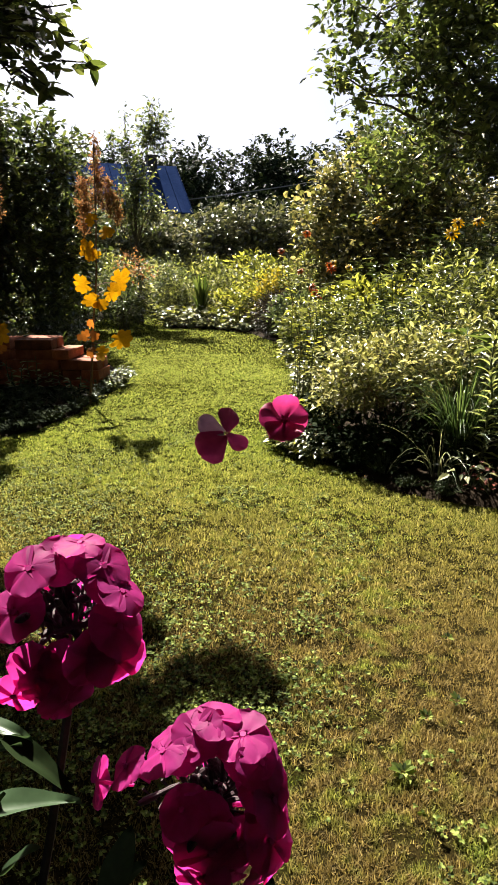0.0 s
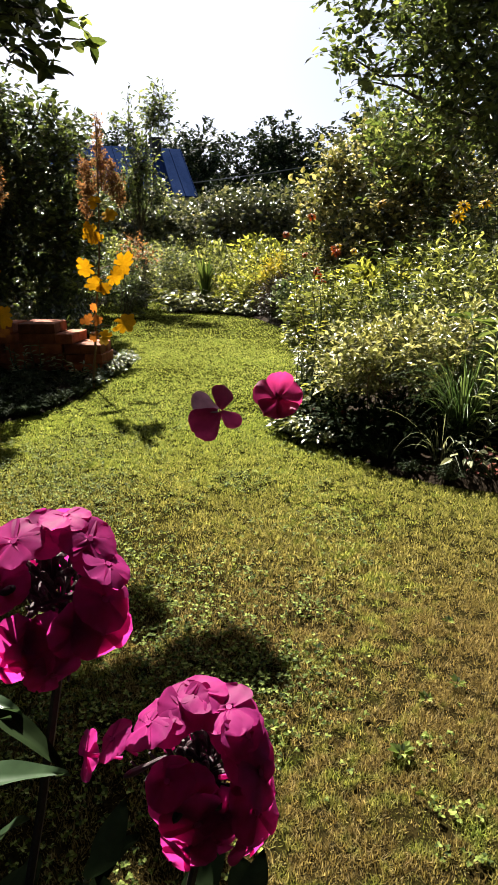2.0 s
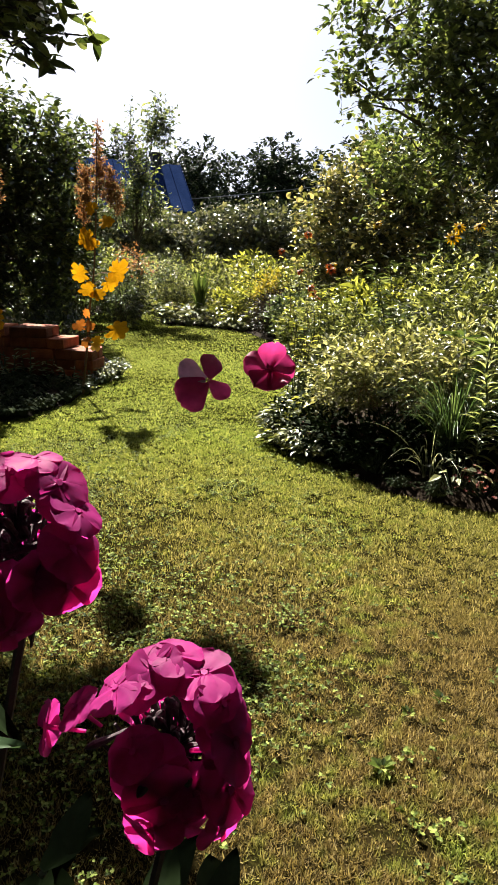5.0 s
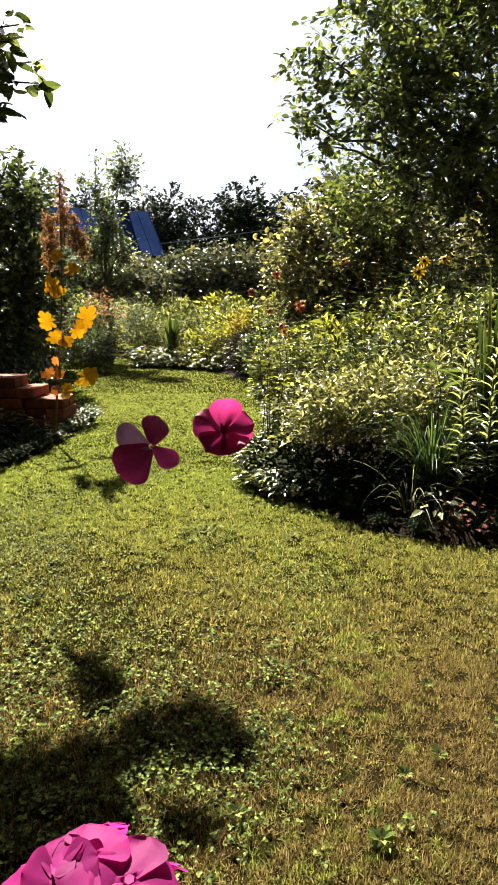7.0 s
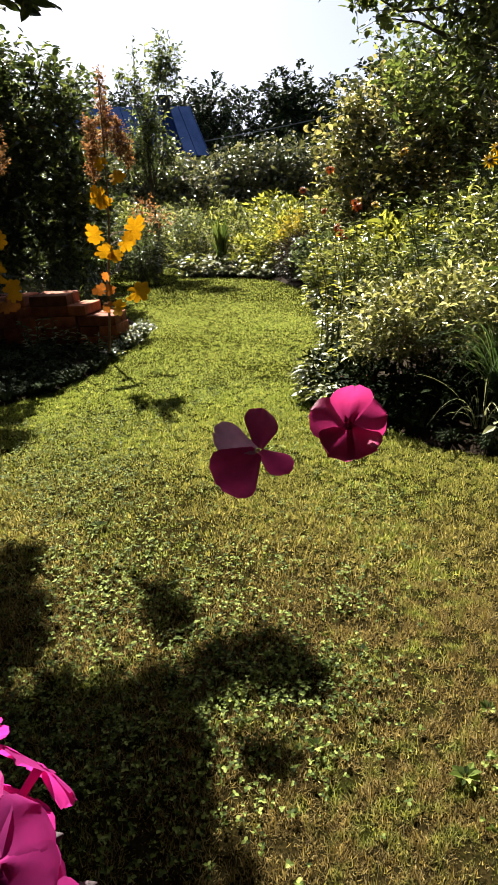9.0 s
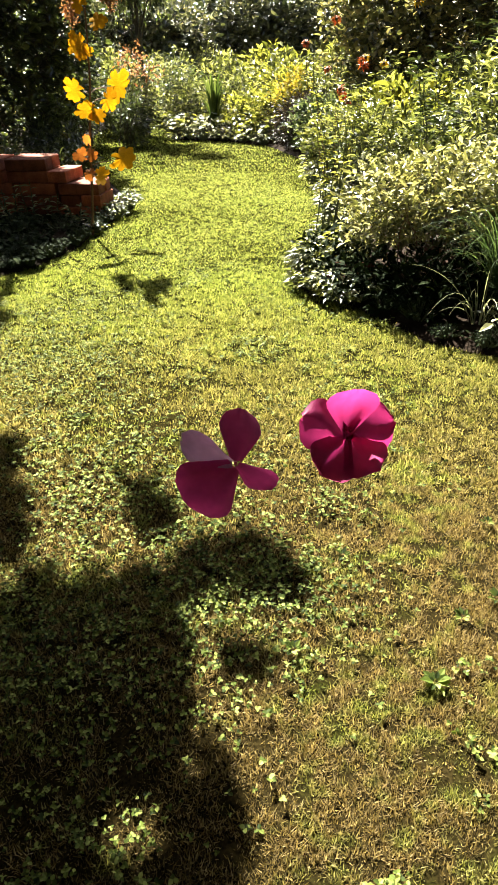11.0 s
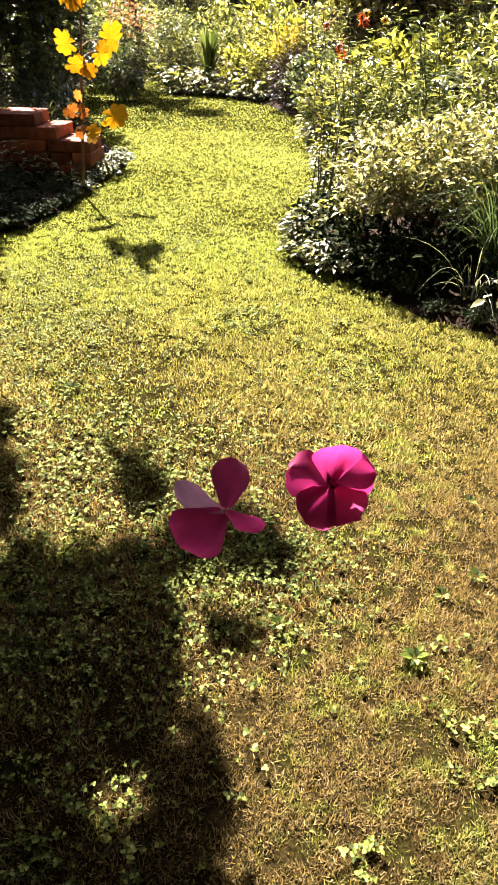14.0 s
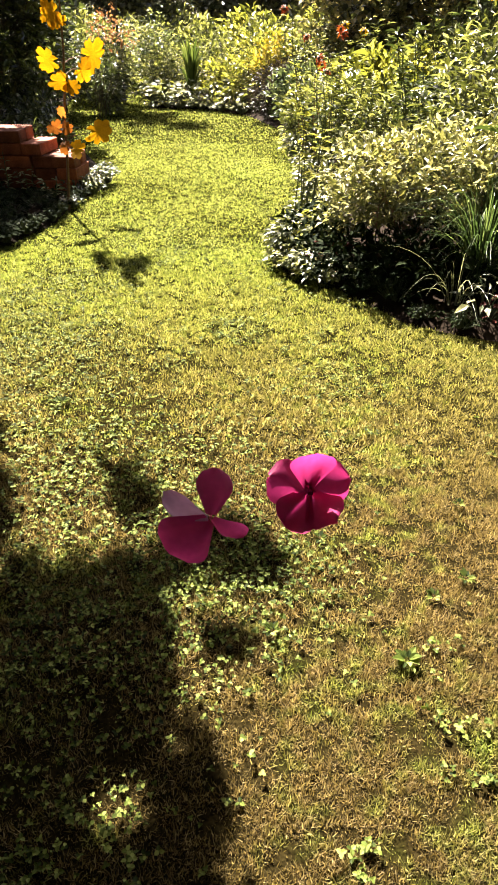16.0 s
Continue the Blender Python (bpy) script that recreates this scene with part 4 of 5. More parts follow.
broad_clump("hosta", 0.88, 2.57, 0.15, 0.10, 26, 0.055, SILVER, "pale-edged hosta leaves at the bed edge", "hosta", "hostas", 0.4)
broad_clump("heuchera", 0.98, 2.52, 0.13, 0.11, 80, 0.022, RED_LEAF, "low dark red heuchera at the bed edge", "heuchera", "heucheras", 0.9)
broad_clump("heuchera", 0.36, 3.12, 0.14, 0.08, 50, 0.04, RED_LEAF, "low reddish heuchera among pale groundcover", "heuchera", "heucheras", 0.9)
# the near-black clumps carry the bed's shade in their leaf colour
for x, y, h, r, n, s, m in ((0.20, 3.22, 0.18, 0.1, 150, 0.035, PERENNIAL), (0.32, 3.28, 0.22, 0.1, 150, 0.04, LIME), (0.28, 3.06, 0.1, 0.09, 150, 0.028, SILVER), (0.42, 2.98, 0.09, 0.08, 130, 0.024, SILVER),
                            (0.2, 3.45, 0.12, 0.08, 90, 0.035, LIME), (0.5, 2.86, 0.07, 0.06, 80, 0.02, SHADED_LEAF),
                            (0.68, 2.6, 0.05, 0.06, 60, 0.018, SHADED_LEAF), (0.8, 2.52, 0.06, 0.06, 60, 0.02, SHADED_LEAF), (0.6, 2.75, 0.09, 0.08, 70, 0.03, SHADED_LEAF), (1.1, 2.48, 0.12, 0.1, 100, 0.03, SHADED_LEAF), (0.34, 4.6, 0.2, 0.1, 110, 0.045, PERENNIAL)):
    broad_clump("groundcover", x, y, h, r, n, s, m, "low leafy groundcover spilling to the lawn edge", "groundcover", "edging plants")

edge = [(x, y) for x, y in RIGHT_BED if 2.9 < y < 8.5]
for k in range(46):
    u = k / 45 * (len(edge) - 1)
    x, y = (float(np.interp(u, range(len(edge)), [p[i] for p in edge])) for i in (0, 1))
    if 6.4 < y < 7.9:
        continue
    m, s = ((LIME, 0.034), (PERENNIAL, 0.04), (SILVER, 0.026), (LIME, 0.028), (PERENNIAL, 0.03))[k % 5]
    broad_clump("groundcover", x + 0.05 + 0.02 * math.sin(5 * k), y + 0.03 * math.cos(3 * k), (0.045 if y < 3.3 else 0.08) + 0.03 * (k % 3), 0.075 + 0.006 * y, 60, s * (0.8 + 0.06 * y), m, "low leafy groundcover spilling to the lawn edge", "groundcover", "edging plants")


def leafy_stems(name, x, y, h, r, stems, per, size, leaf, label, category, group="", lean=0.15, top=None, aspect=0.32, bark=STEM, from_u=0.15):
    """Upright perennial: several stems with leaves up their length."""
    t = thing(name, (x, y, 0.02), label, category, group)
    arrays, leaves, tips = [], [], []
    for _ in range(stems):
        az = rng.uniform(0, 6.28)
        q = r * math.sqrt(rng.uniform(0, 1))
        s = np.array([math.cos(az) * q * 0.5, math.sin(az) * q * 0.5, -0.02])
        hh = h * rng.uniform(0.75, 1.05)
        e = np.array([math.cos(az) * q * (1 + lean), math.sin(az) * q * (1 + lean), hh])
        line = bent(s, e, 0, 6, 0.04)
        arrays.append(tube(line, np.linspace(0.0035, 0.0018, 6), 4))
        tips.append(e)
        u = rng.uniform(from_u, 1, per)
        p = np.stack([np.interp(u, np.linspace(0, 1, 6), line[:, i]) for i in range(3)], 1)
        a = rng.uniform(0, 6.28, per)
        d = np.stack([np.cos(a), np.sin(a), rng.uniform(-0.2, 0.7, per)], 1)
        L = size * rng.uniform(0.6, 1.2, per)
        leaves.append(leaf_arrays(OVAL, p, d, ups(per, 0.4), L, L * aspect))
    several("stem", arrays, bark, t)
    part("foliage", mesh_of("foliage", *joined(leaves)), leaf, t)
    return t, tips


leafy_stems("phlox_plant", 0.25, 3.8, 0.52, 0.1, 9, 10, 0.045, LIME, "loose upright perennial with thin bare lower stems", "perennial", "perennials", from_u=0.55)


def spike(t, tip, h, r, n, mat):
    """A slim flower spike on a stem's tip."""
    u = rng.uniform(0, 1, n)
    a = rng.uniform(0, 6.28, n)
    p = np.stack([tip[0] + r * np.cos(a), tip[1] + r * np.sin(a), tip[2] + h * u], 1)
    d = np.stack([np.cos(a), np.sin(a), np.full(n, 0.5)], 1)
    part("flower_spike", mesh_of("flower_spike", *leaf_arrays(KITE, p, d, ups(n, 0.4), np.full(n, 0.009), 0.007)), mat, t)


for x, y, h in ((0.42, 5.1, 0.46), (0.62, 5.0, 0.5), (0.36, 5.7, 0.46), (0.85, 4.9, 0.5)):
    t, tips = leafy_stems("hyssop", x, y, h, 0.14, 7, 16, 0.05, BLUEGREEN, "hyssop with slim whitish flower spikes", "hyssop", "hyssops", aspect=0.4)
    for tip in tips[:2]:
        spike(t, tip, 0.07, 0.005, 40, SILVER)


def daisy(t, at, face, r, petals, mat, cone=0.28, droop=0.0):
    """A ray flower as a part, with its cone under it."""
    z = Vector(face).normalized()
    q = z.to_track_quat("Z", "Y").to_matrix()
    a = np.arange(petals) * 2 * np.pi / petals + rng.uniform(0, 1)
    d = np.stack([np.cos(a), np.sin(a), rng.uniform(-0.25, 0.1, petals) - droop], 1) @ np.array(q).T
    p = np.tile(np.array(at), (petals, 1)) + d * r * cone * 0.7
    L = r * rng.uniform(0.7, 0.95, petals)
    fl = part("flower", mesh_of("flower", *leaf_arrays(LANCE, p, d, np.tile(np.array(z), (petals, 1)), L, L * 0.36)), mat, t)
    bm = bmesh.new()
    bmesh.ops.create_icosphere(bm, subdivisions=2, radius=r * cone)
    for v in bm.verts:
        v.co = q @ Vector((v.co.x, v.co.y, v.co.z * 0.8)) + Vector(at)
    part("cone", bm, CONE, fl)


def daisy_plant(x, y, h, r, heads, size, mat, leaf, label, category, group, petals=12, extra=(), stems=12, per=26, leaf_size=0.06):
    t, tips = leafy_stems(category, x, y, h * 0.88, r, stems, per, leaf_size, leaf, label, category, group)
    arrays = []
    spots = [np.array(e) - np.array((x, y, 0.02)) for e in extra] + [np.array(p) + np.array((0, 0, 0.02)) for p in tips[:heads]]
    for s in spots:
        foot = min(tips, key=lambda q: np.linalg.norm(np.array(q) - s))
        arrays.append(tube(bent(np.array(foot) * np.array((1, 1, 0.7)), s, 0, 5, 0.03), np.linspace(0.0025, 0.0018, 5), 4))
        daisy(t, s, (rng.normal(0, 0.35), -0.9 + rng.normal(0, 0.3), 0.55), size * rng.uniform(0.8, 1.1), petals, mat)
    if arrays:
        several("flower_stalk", arrays, STEM, t)


daisy_plant(1.2, 4.2, 1.05, 0.2, 0, 0.045, YELLOW, PERENNIAL, "tall heliopsis with golden yellow daisy flowers", "heliopsis", "heliopsis", 11,
            ((1.13, 4.1, 1.05), (1.10, 4.1, 0.99), (1.24, 4.1, 1.06)), 16, 30, 0.07)
daisy_plant(1.32, 3.3, 0.95, 0.14, 2, 0.042, YELLOW, PERENNIAL, "tall heliopsis with golden yellow daisy flowers", "heliopsis", "heliopsis", 11, (), 9, 26, 0.06)
daisy_plant(0.42, 6.45, 0.72, 0.24, 0, 0.045, ORANGE, PERENNIAL, "rudbeckia with rusty orange flowers and dark cones", "rudbeckia", "rudbeckias", 13,
            ((0.37, 6.3, 0.60), (0.40, 6.32, 0.55), (0.44, 6.3, 0.51), (0.27, 6.35, 0.74), (0.53, 6.35, 0.79), (0.55, 6.38, 0.76)), 16, 26)
daisy_plant(0.25, 7.3, 0.9, 0.24, 0, 0.048, ORANGE, PERENNIAL, "rudbeckia with rusty orange flowers and dark cones", "rudbeckia", "rudbeckias", 13, ((0.08, 7.2, 0.92), (0.34, 7.2, 1.09)), 16, 26)
daisy_plant(0.75, 7.1, 0.9, 0.24, 2, 0.05, YELLOW, PERENNIAL, "yellow-flowered perennial among green leaves", "coneflower", "coneflowers", 12, ((1.0, 7.0, 1.2),), 16, 26)

# masses of foliage in the middle of the bed
fill = [(0.75, 4.9, 0.52, 0.3, PERENNIAL, 0.05), (1.15, 5.2, 0.62, 0.32, BLUEGREEN, 0.05), (0.55, 5.7, 0.55, 0.28, PERENNIAL, 0.06), (1.0, 6.0, 0.68, 0.34, LIME, 0.08), (0.3, 6.0, 0.46, 0.2, PERENNIAL, 0.06),
        (1.6, 5.7, 0.8, 0.36, PERENNIAL, 0.07), (0.8, 6.6, 0.66, 0.3, LIME, 0.09), (0.2, 6.9, 0.55, 0.22, BLUEGREEN, 0.06), (1.4, 6.9, 0.85, 0.38, PERENNIAL, 0.08), (0.0, 7.45, 0.5, 0.24, PURPLE, 0.05),
        (0.15, 7.9, 0.5, 0.3, PURPLE, 0.06), (-0.3, 8.35, 0.55, 0.28, LIME, 0.06), (0.2, 8.5, 0.72, 0.32, PERENNIAL, 0.08), (-0.62, 8.75, 0.5, 0.24, LIME, 0.07), (-0.2, 9.1, 0.78, 0.34, LIME, 0.07),
        (0.4, 9.4, 0.85, 0.36, PERENNIAL, 0.09), (-0.75, 9.4, 0.7, 0.32, PERENNIAL, 0.06), (-1.3, 9.1, 0.6, 0.3, PERENNIAL, 0.05), (-0.3, 9.9, 0.86, 0.36, PERENNIAL, 0.1), (0.4, 10.3, 0.95, 0.4, LIME, 0.1),
        (-1.0, 10.1, 0.82, 0.36, PERENNIAL, 0.08), (-1.6, 9.9, 0.75, 0.34, BLUEGREEN, 0.06), (-0.5, 10.8, 0.92, 0.4, LIME, 0.12), (-1.3, 10.9, 0.9, 0.4, PERENNIAL, 0.1), (0.4, 11.2, 1.0, 0.4, PERENNIAL, 0.1),
        (1.2, 9.6, 0.9, 0.4, PERENNIAL, 0.08), (1.9, 6.4, 0.95, 0.4, PERENNIAL, 0.08), (1.5, 4.5, 0.72, 0.34, BLUEGREEN, 0.055), (2.1, 3.6, 0.75, 0.4, PERENNIAL, 0.06), (2.0, 2.8, 0.6, 0.36, PERENNIAL, 0.06),
        (-2.1, 10.6, 0.85, 0.4, PERENNIAL, 0.08), (-2.8, 11.0, 0.95, 0.4, PERENNIAL, 0.08), (-2.75, 9.6, 0.7, 0.36, PERENNIAL, 0.07), (-3.2, 8.6, 0.8, 0.4, LILAC, 0.06), (-2.6, 8.3, 0.5, 0.28, LILAC, 0.05)]
NAMES = {"lime_leaf": "lime-green", "perennial_leaf": "fresh green", "grey_green_leaf": "grey-green", "dark_purple_leaf": "dark purple", "dark_shrub_leaf": "dark green"}
for x, y, h, r, m, s in fill:
    s *= 0.95
    n = int(380 * (r / 0.3) ** 2 * (0.07 / s) ** 1.6) + 500
    shrub("perennial_clump", f"dense {NAMES[m.name]} leafy perennial in the flower bed", "perennial",
          [(x, y, h * 0.5, r, r, h * 0.42), (x + r * 0.3, y - r * 0.2, h * 0.66, r * 0.66, r * 0.66, h * 0.34), (x - r * 0.3, y + r * 0.1, h * 0.62, r * 0.6, r * 0.6, h * 0.34)],
          int(n * 1.3), s, m, "perennials", 14, OVAL if y < 5.5 else KITE if y < 8 else DIAMOND, aspect=0.42, shell=0.3, bark=STEM, thick=0.005)
for k in range(26):
    x, y = 0.35 + 1.5 * ((k * 0.618) % 1.0), 4.9 + 5.4 * ((k * 0.3819 + 0.1) % 1.0)
    x -= 0.16 * max(0.0, y - 6.5)
    m = (PERENNIAL, SPIREA, BLUEGREEN, LIME, SPIREA)[k % 5]
    leafy_stems("tall_perennial", x, y, 0.55 + 0.06 * (y - 5) + 0.1 * math.sin(3.1 * k), 0.16, 9, 30, 0.05, m, "loose tall perennial with slim leaves and leaning stems", "perennial", "tall perennials", 0.6, aspect=0.26, from_u=0.3,
                bark=STEM_RED if k % 3 == 0 else STEM)
for x, y, h in ((1.35, 4.55, 1.1), (1.6, 4.7, 1.2), (1.15, 4.75, 1.05), (1.75, 4.3, 1.15), (1.5, 4.05, 1.0), (0.95, 4.6, 0.85), (1.9, 5.0, 1.3), (1.4, 5.2, 1.2)):
    leafy_stems("goldenrod", x, y, h, 0.2, 14, 42, 0.07, LILAC, "tall leafy goldenrod stems not yet in flower", "goldenrod", "goldenrods", 0.4, aspect=0.22, from_u=0.3)
leafy_stems("elecampane", 1.02, 2.98, 0.66, 0.06, 4, 9, 0.14, REED, "broad-leaved green perennial standing behind the lilies", "perennial", "perennials", 0.5, aspect=0.24, from_u=0.55)
shrub("golden_perennial", "bushy perennial with golden yellow leaves", "perennial", [(-0.12, 8.15, 0.42, 0.18, 0.18, 0.24), (-0.02, 8.25, 0.55, 0.16, 0.16, 0.18)], 620, 0.05, GOLDEN, "perennials", 10, KITE, aspect=0.45, bark=STEM, thick=0.004)
# hidden bush, added only for the shade it casts on the lawn
shrub("shade_casting_bush", "dense dark shrub added out of sight to shade the lawn by the young fruit tree", "bush", [(-2.5, 8.1, 0.75, 0.5, 0.45, 0.6), (-2.6, 8.2, 1.3, 0.42, 0.4, 0.4)], 5200, 0.065, LILAC, "", 14, KITE, thick=0.01)
for x, y, h, r in ((-1.5, 5.2, 0.3, 0.2), (-1.72, 5.7, 0.36, 0.24), (-1.95, 5.05, 0.36, 0.28), (-1.95, 6.2, 0.4, 0.26), (-1.6, 5.45, 0.28, 0.2), (-2.2, 6.6, 0.45, 0.3)):
    shrub("fern_clump", "shaded dark green leafy clump behind the brick stack", "fern", [(x, y, h * 0.5, r, r, h * 0.45)], 850, 0.068, LILAC, "shade plants", 10, LANCE, 0.28, 0.35, STEM, thick=0.004)
for x, y, m, s in ((-1.25, 8.62, LIME, 0.09), (-0.98, 8.5, SILVER, 0.08), (-0.7, 8.42, LIME, 0.08), (-0.42, 8.2, LIME, 0.07), (-0.18, 7.95, PERENNIAL, 0.07), (-1.45, 8.8, LIME, 0.08)):
    broad_clump("hosta", x, y, 0.26, 0.2, 90, s, m, "low broad-leaved edging plant along the lawn", "hosta", "hostas", 0.6)
broad_clump("potato_plant", 0.78, 6.3, 0.74, 0.14, 24, 0.14, LIME, "broad lime-green sunlit leaves above the bed", "leafy plant", "", 0.8)

# ---- brick stack and plume poppies on the west side ----
def brick_mesh():
    bm = bmesh.new()
    bmesh.ops.create_cube(bm, size=1)
    bmesh.ops.scale(bm, vec=(0.245, 0.118, 0.064), verts=bm.verts)
    bmesh.ops.bevel(bm, geom=bm.edges[:], offset=0.004, segments=1, affect="EDGES")
    for v in bm.verts:
        v.co += Vector(noise.noise_vector(v.co * 25)) * 0.0022
    me = bpy.data.meshes.new("brick")
    bm.to_mesh(me)
    bm.free()
    me.materials.append(BRICK)
    return me


def brick_stack():
    """Five loose courses of stretchers and headers that step down towards the path."""
    st = thing("brick_stack", (-1.6, 4.42, 0.03), "loose stack of old red clay bricks stepping down at one end", "brick stack")
    me = brick_mesh()
    for c, end in enumerate((-1.01, -0.99, -1.0, -1.175, -1.30)):
        x, k = end - 0.055, 0
        while x > -2.6:
            header = (2 * k + c) % 5 in (1, 3) if c != 4 else k == 1
            w = 0.118 if header else 0.245
            push = rng.normal(0, 0.012)
            rows = ((0.0625, 90),) if header else ((0.0, 0), (0.127, 0))
            for dy, turn in rows:
                ob = part("brick", me, BRICK, st)
                ob.matrix_basis = pose(x - w / 2 + 1.6, dy + push + rng.normal(0, 0.003), 0.0325 + 0.0665 * c + rng.normal(0, 0.0005), rng.normal(0, 0.5), rng.normal(0, 0.5), turn + rng.normal(0, 2.6))
            x -= w + 0.006 + abs(rng.normal(0, 0.012))
            k += 1


brick_stack()


def lobed_leaf(size, seed):
    """A broad flat leaf with blunt lobes and a toothed edge, its stalk end at the origin."""
    bm = bmesh.new()
    n = 72
    mid = size * 0.40
    hub = bm.verts.new((0, mid, 0.006))
    rings = [[], [], []]
    for i in range(n):
        a = -math.pi / 2 + 2 * math.pi * (i + 0.5) / n
        off = a + math.pi / 2
        lobe = 0.5 - 0.5 * math.cos(7 * off)
        cut = 1 - (0.27 + 0.10 * math.sin(2.3 * seed + 1.5 * a)) * (1 - lobe) ** 5.0 - 0.08 * max(0.0, math.sin(14 * off + 2 * seed)) ** 2
        r = size * (0.46 + 0.07 * math.sin(2 * a + 2 * seed) + 0.04 * math.sin(3 * a + seed) - 0.05 * math.cos(2 * off)) * cut * (1 + 0.025 * math.sin(24 * a + seed))
        if min(off, 2 * math.pi - off) < 0.3:
            r *= 0.62
        for q, ring in zip((0.35, 0.7, 1.0), rings):
            x, y = 0.95 * q * r * math.cos(a), 1.12 * q * r * math.sin(a)
            wave = 0.04 * size * q * q * math.sin(2 * a + seed)
            ring.append(bm.verts.new((x, mid + y, 0.006 + wave - 0.14 * (0.5 * x * x + y * y) / size)))
    for i in range(n):
        j = (i + 1) % n
        bm.faces.new((hub, rings[0][i], rings[0][j]))
        for p, q in zip(rings, rings[1:]):
            bm.faces.new((p[i], q[i], q[j], p[j]))
    for f in bm.faces:
        f.smooth = True
    me = bpy.data.meshes.new("leaf")
    bm.to_mesh(me)
    bm.free()
    return me


def plume_poppy(x, y, joints, leaves, plumes):
    """joints: points of the stem; leaves: (place, size, turn, material); plumes: (place, radius, height, count)."""
    t = thing("plume_poppy", (x, y, 0), "plume poppy with yellow autumn leaves and rust-coloured plumes", "plume poppy", "plume poppies")
    base = np.array((x, y, 0.0))
    line = np.array(joints) - base
    s = np.linspace(0, 1, len(line))
    uu = np.linspace(0, 1, 24)
    fine = np.stack([np.interp(uu, s, line[:, i]) for i in range(3)], 1)
    part("stem", mesh_of("stem", *tube(fine, np.linspace(0.009, 0.003, 24), 7)), STEM_RED, t)
    for i, (at, size, turn, m) in enumerate(leaves):
        at = np.array(at) - base
        k = int(np.argmin(np.abs(fine[:, 2] - at[2] + 0.04)))
        me = lobed_leaf(size, i * 1.3)
        lf = part("leaf", me, m, t)
        d = at - fine[k]
        along = Vector((math.cos(radians(turn[0])), -0.25, math.sin(radians(turn[0])))).normalized()
        face = Vector((0.25 * math.sin(turn[1] * 2 + at[2] * 9), -0.85, 0.42 + 0.2 * math.sin(7 * at[2])))
        side = along.cross(face).normalized()
        up = side.cross(along)
        lf.matrix_basis = Matrix.Translation(Vector(at) - 0.4 * size * along) @ Matrix((side, along, up)).transposed().to_4x4()
        part("stalk", mesh_of("stalk", *tube(bent(fine[k], np.array(Vector(at) - 0.4 * size * along), 0.05, 4, 0.02), 0.0022, 5)), STEM_RED, t)
    for at, r, h, n in plumes:
        at = np.array(at) - base
        arrays = []
        for j in range(18):
            uj = (j + 0.3) / 18
            a = j * 2.4 + at[0] * 9
            foot = at + np.array((0, 0, h * uj * 0.92))
            reach = r * (0.95 - 0.65 * uj) * rng.uniform(0.6, 1.15)
            tip = foot + np.array((math.cos(a) * reach, math.sin(a) * reach, reach * rng.uniform(0.5, 1.3)))
            m = max(8, int(n / 18 * (1.5 - uj)))
            w = rng.uniform(0, 1, m)[:, None]
            p = foot + (tip - foot) * w + rng.normal(0, 0.009, (m, 3))
            L = rng.uniform(0.009, 0.019, m)
            arrays.append(leaf_arrays(KITE, p, directions(m, -0.2, 1.0), ups(m, 0.8), L, L * 0.5))
            arrays.append(tube(bent(foot, tip, 0, 3, 0.02), 0.0011, 3))
        arrays.append(tube(bent(at, at + np.array((0, 0, h)), 0, 4, 0.02), np.linspace(0.003, 0.001, 4), 4))
        part("plume", mesh_of("plume", *joined(arrays)), RUST, t)


SX, SY = -1.03, 4.06
plume_poppy(SX, SY, [(-1.03, 4.06, 0.0), (-1.0, 4.06, 0.23), (-0.973, 4.06, 0.495), (-0.935, 4.06, 0.754), (-0.913, 4.06, 1.1), (-0.9, 4.06, 1.5)],
            [((-1.01, 4.02, 0.725), 0.115, (172, 1), GOLD), ((-0.855, 4.28, 0.732), 0.16, (8, 1), GOLD), ((-0.954, 4.0, 0.634), 0.11, (190, 2), GOLD), ((-0.885, 4.2, 0.668), 0.115, (-15, 0), GOLD),
             ((-0.90, 4.0, 0.61), 0.09, (-40, 1), GOLD), ((-0.955, 4.0, 0.915), 0.12, (160, 0), GOLD), ((-0.925, 4.0, 0.885), 0.085, (-25, 1), GOLD), ((-0.848, 4.02, 1.01), 0.105, (10, 3), GOLD),
             ((-0.925, 4.0, 1.082), 0.08, (150, 1), GOLD), ((-0.80, 4.04, 0.402), 0.155, (8, 1), GOLD), ((-0.915, 4.0, 0.325), 0.10, (-12, 2), GOLD), ((-1.02, 4.02, 0.425), 0.085, (165, 2), CORAL),
             ((-0.96, 4.02, 0.425), 0.08, (20, 0), CORAL), ((-0.985, 4.02, 0.33), 0.07, (170, 1), CORAL), ((-0.975, 4.02, 0.5), 0.06, (100, 0), CORAL)],
            [((-0.985, 4.1, 1.1), 0.075, 0.22, 1000), ((-0.905, 4.1, 1.25), 0.05, 0.31, 700), ((-0.84, 4.1, 1.1), 0.08, 0.22, 1000), ((-1.0, 4.1, 1.0), 0.05, 0.16, 350), ((-0.80, 4.1, 1.05), 0.06, 0.18, 450), ((-0.91, 4.12, 1.15), 0.07, 0.2, 600)])
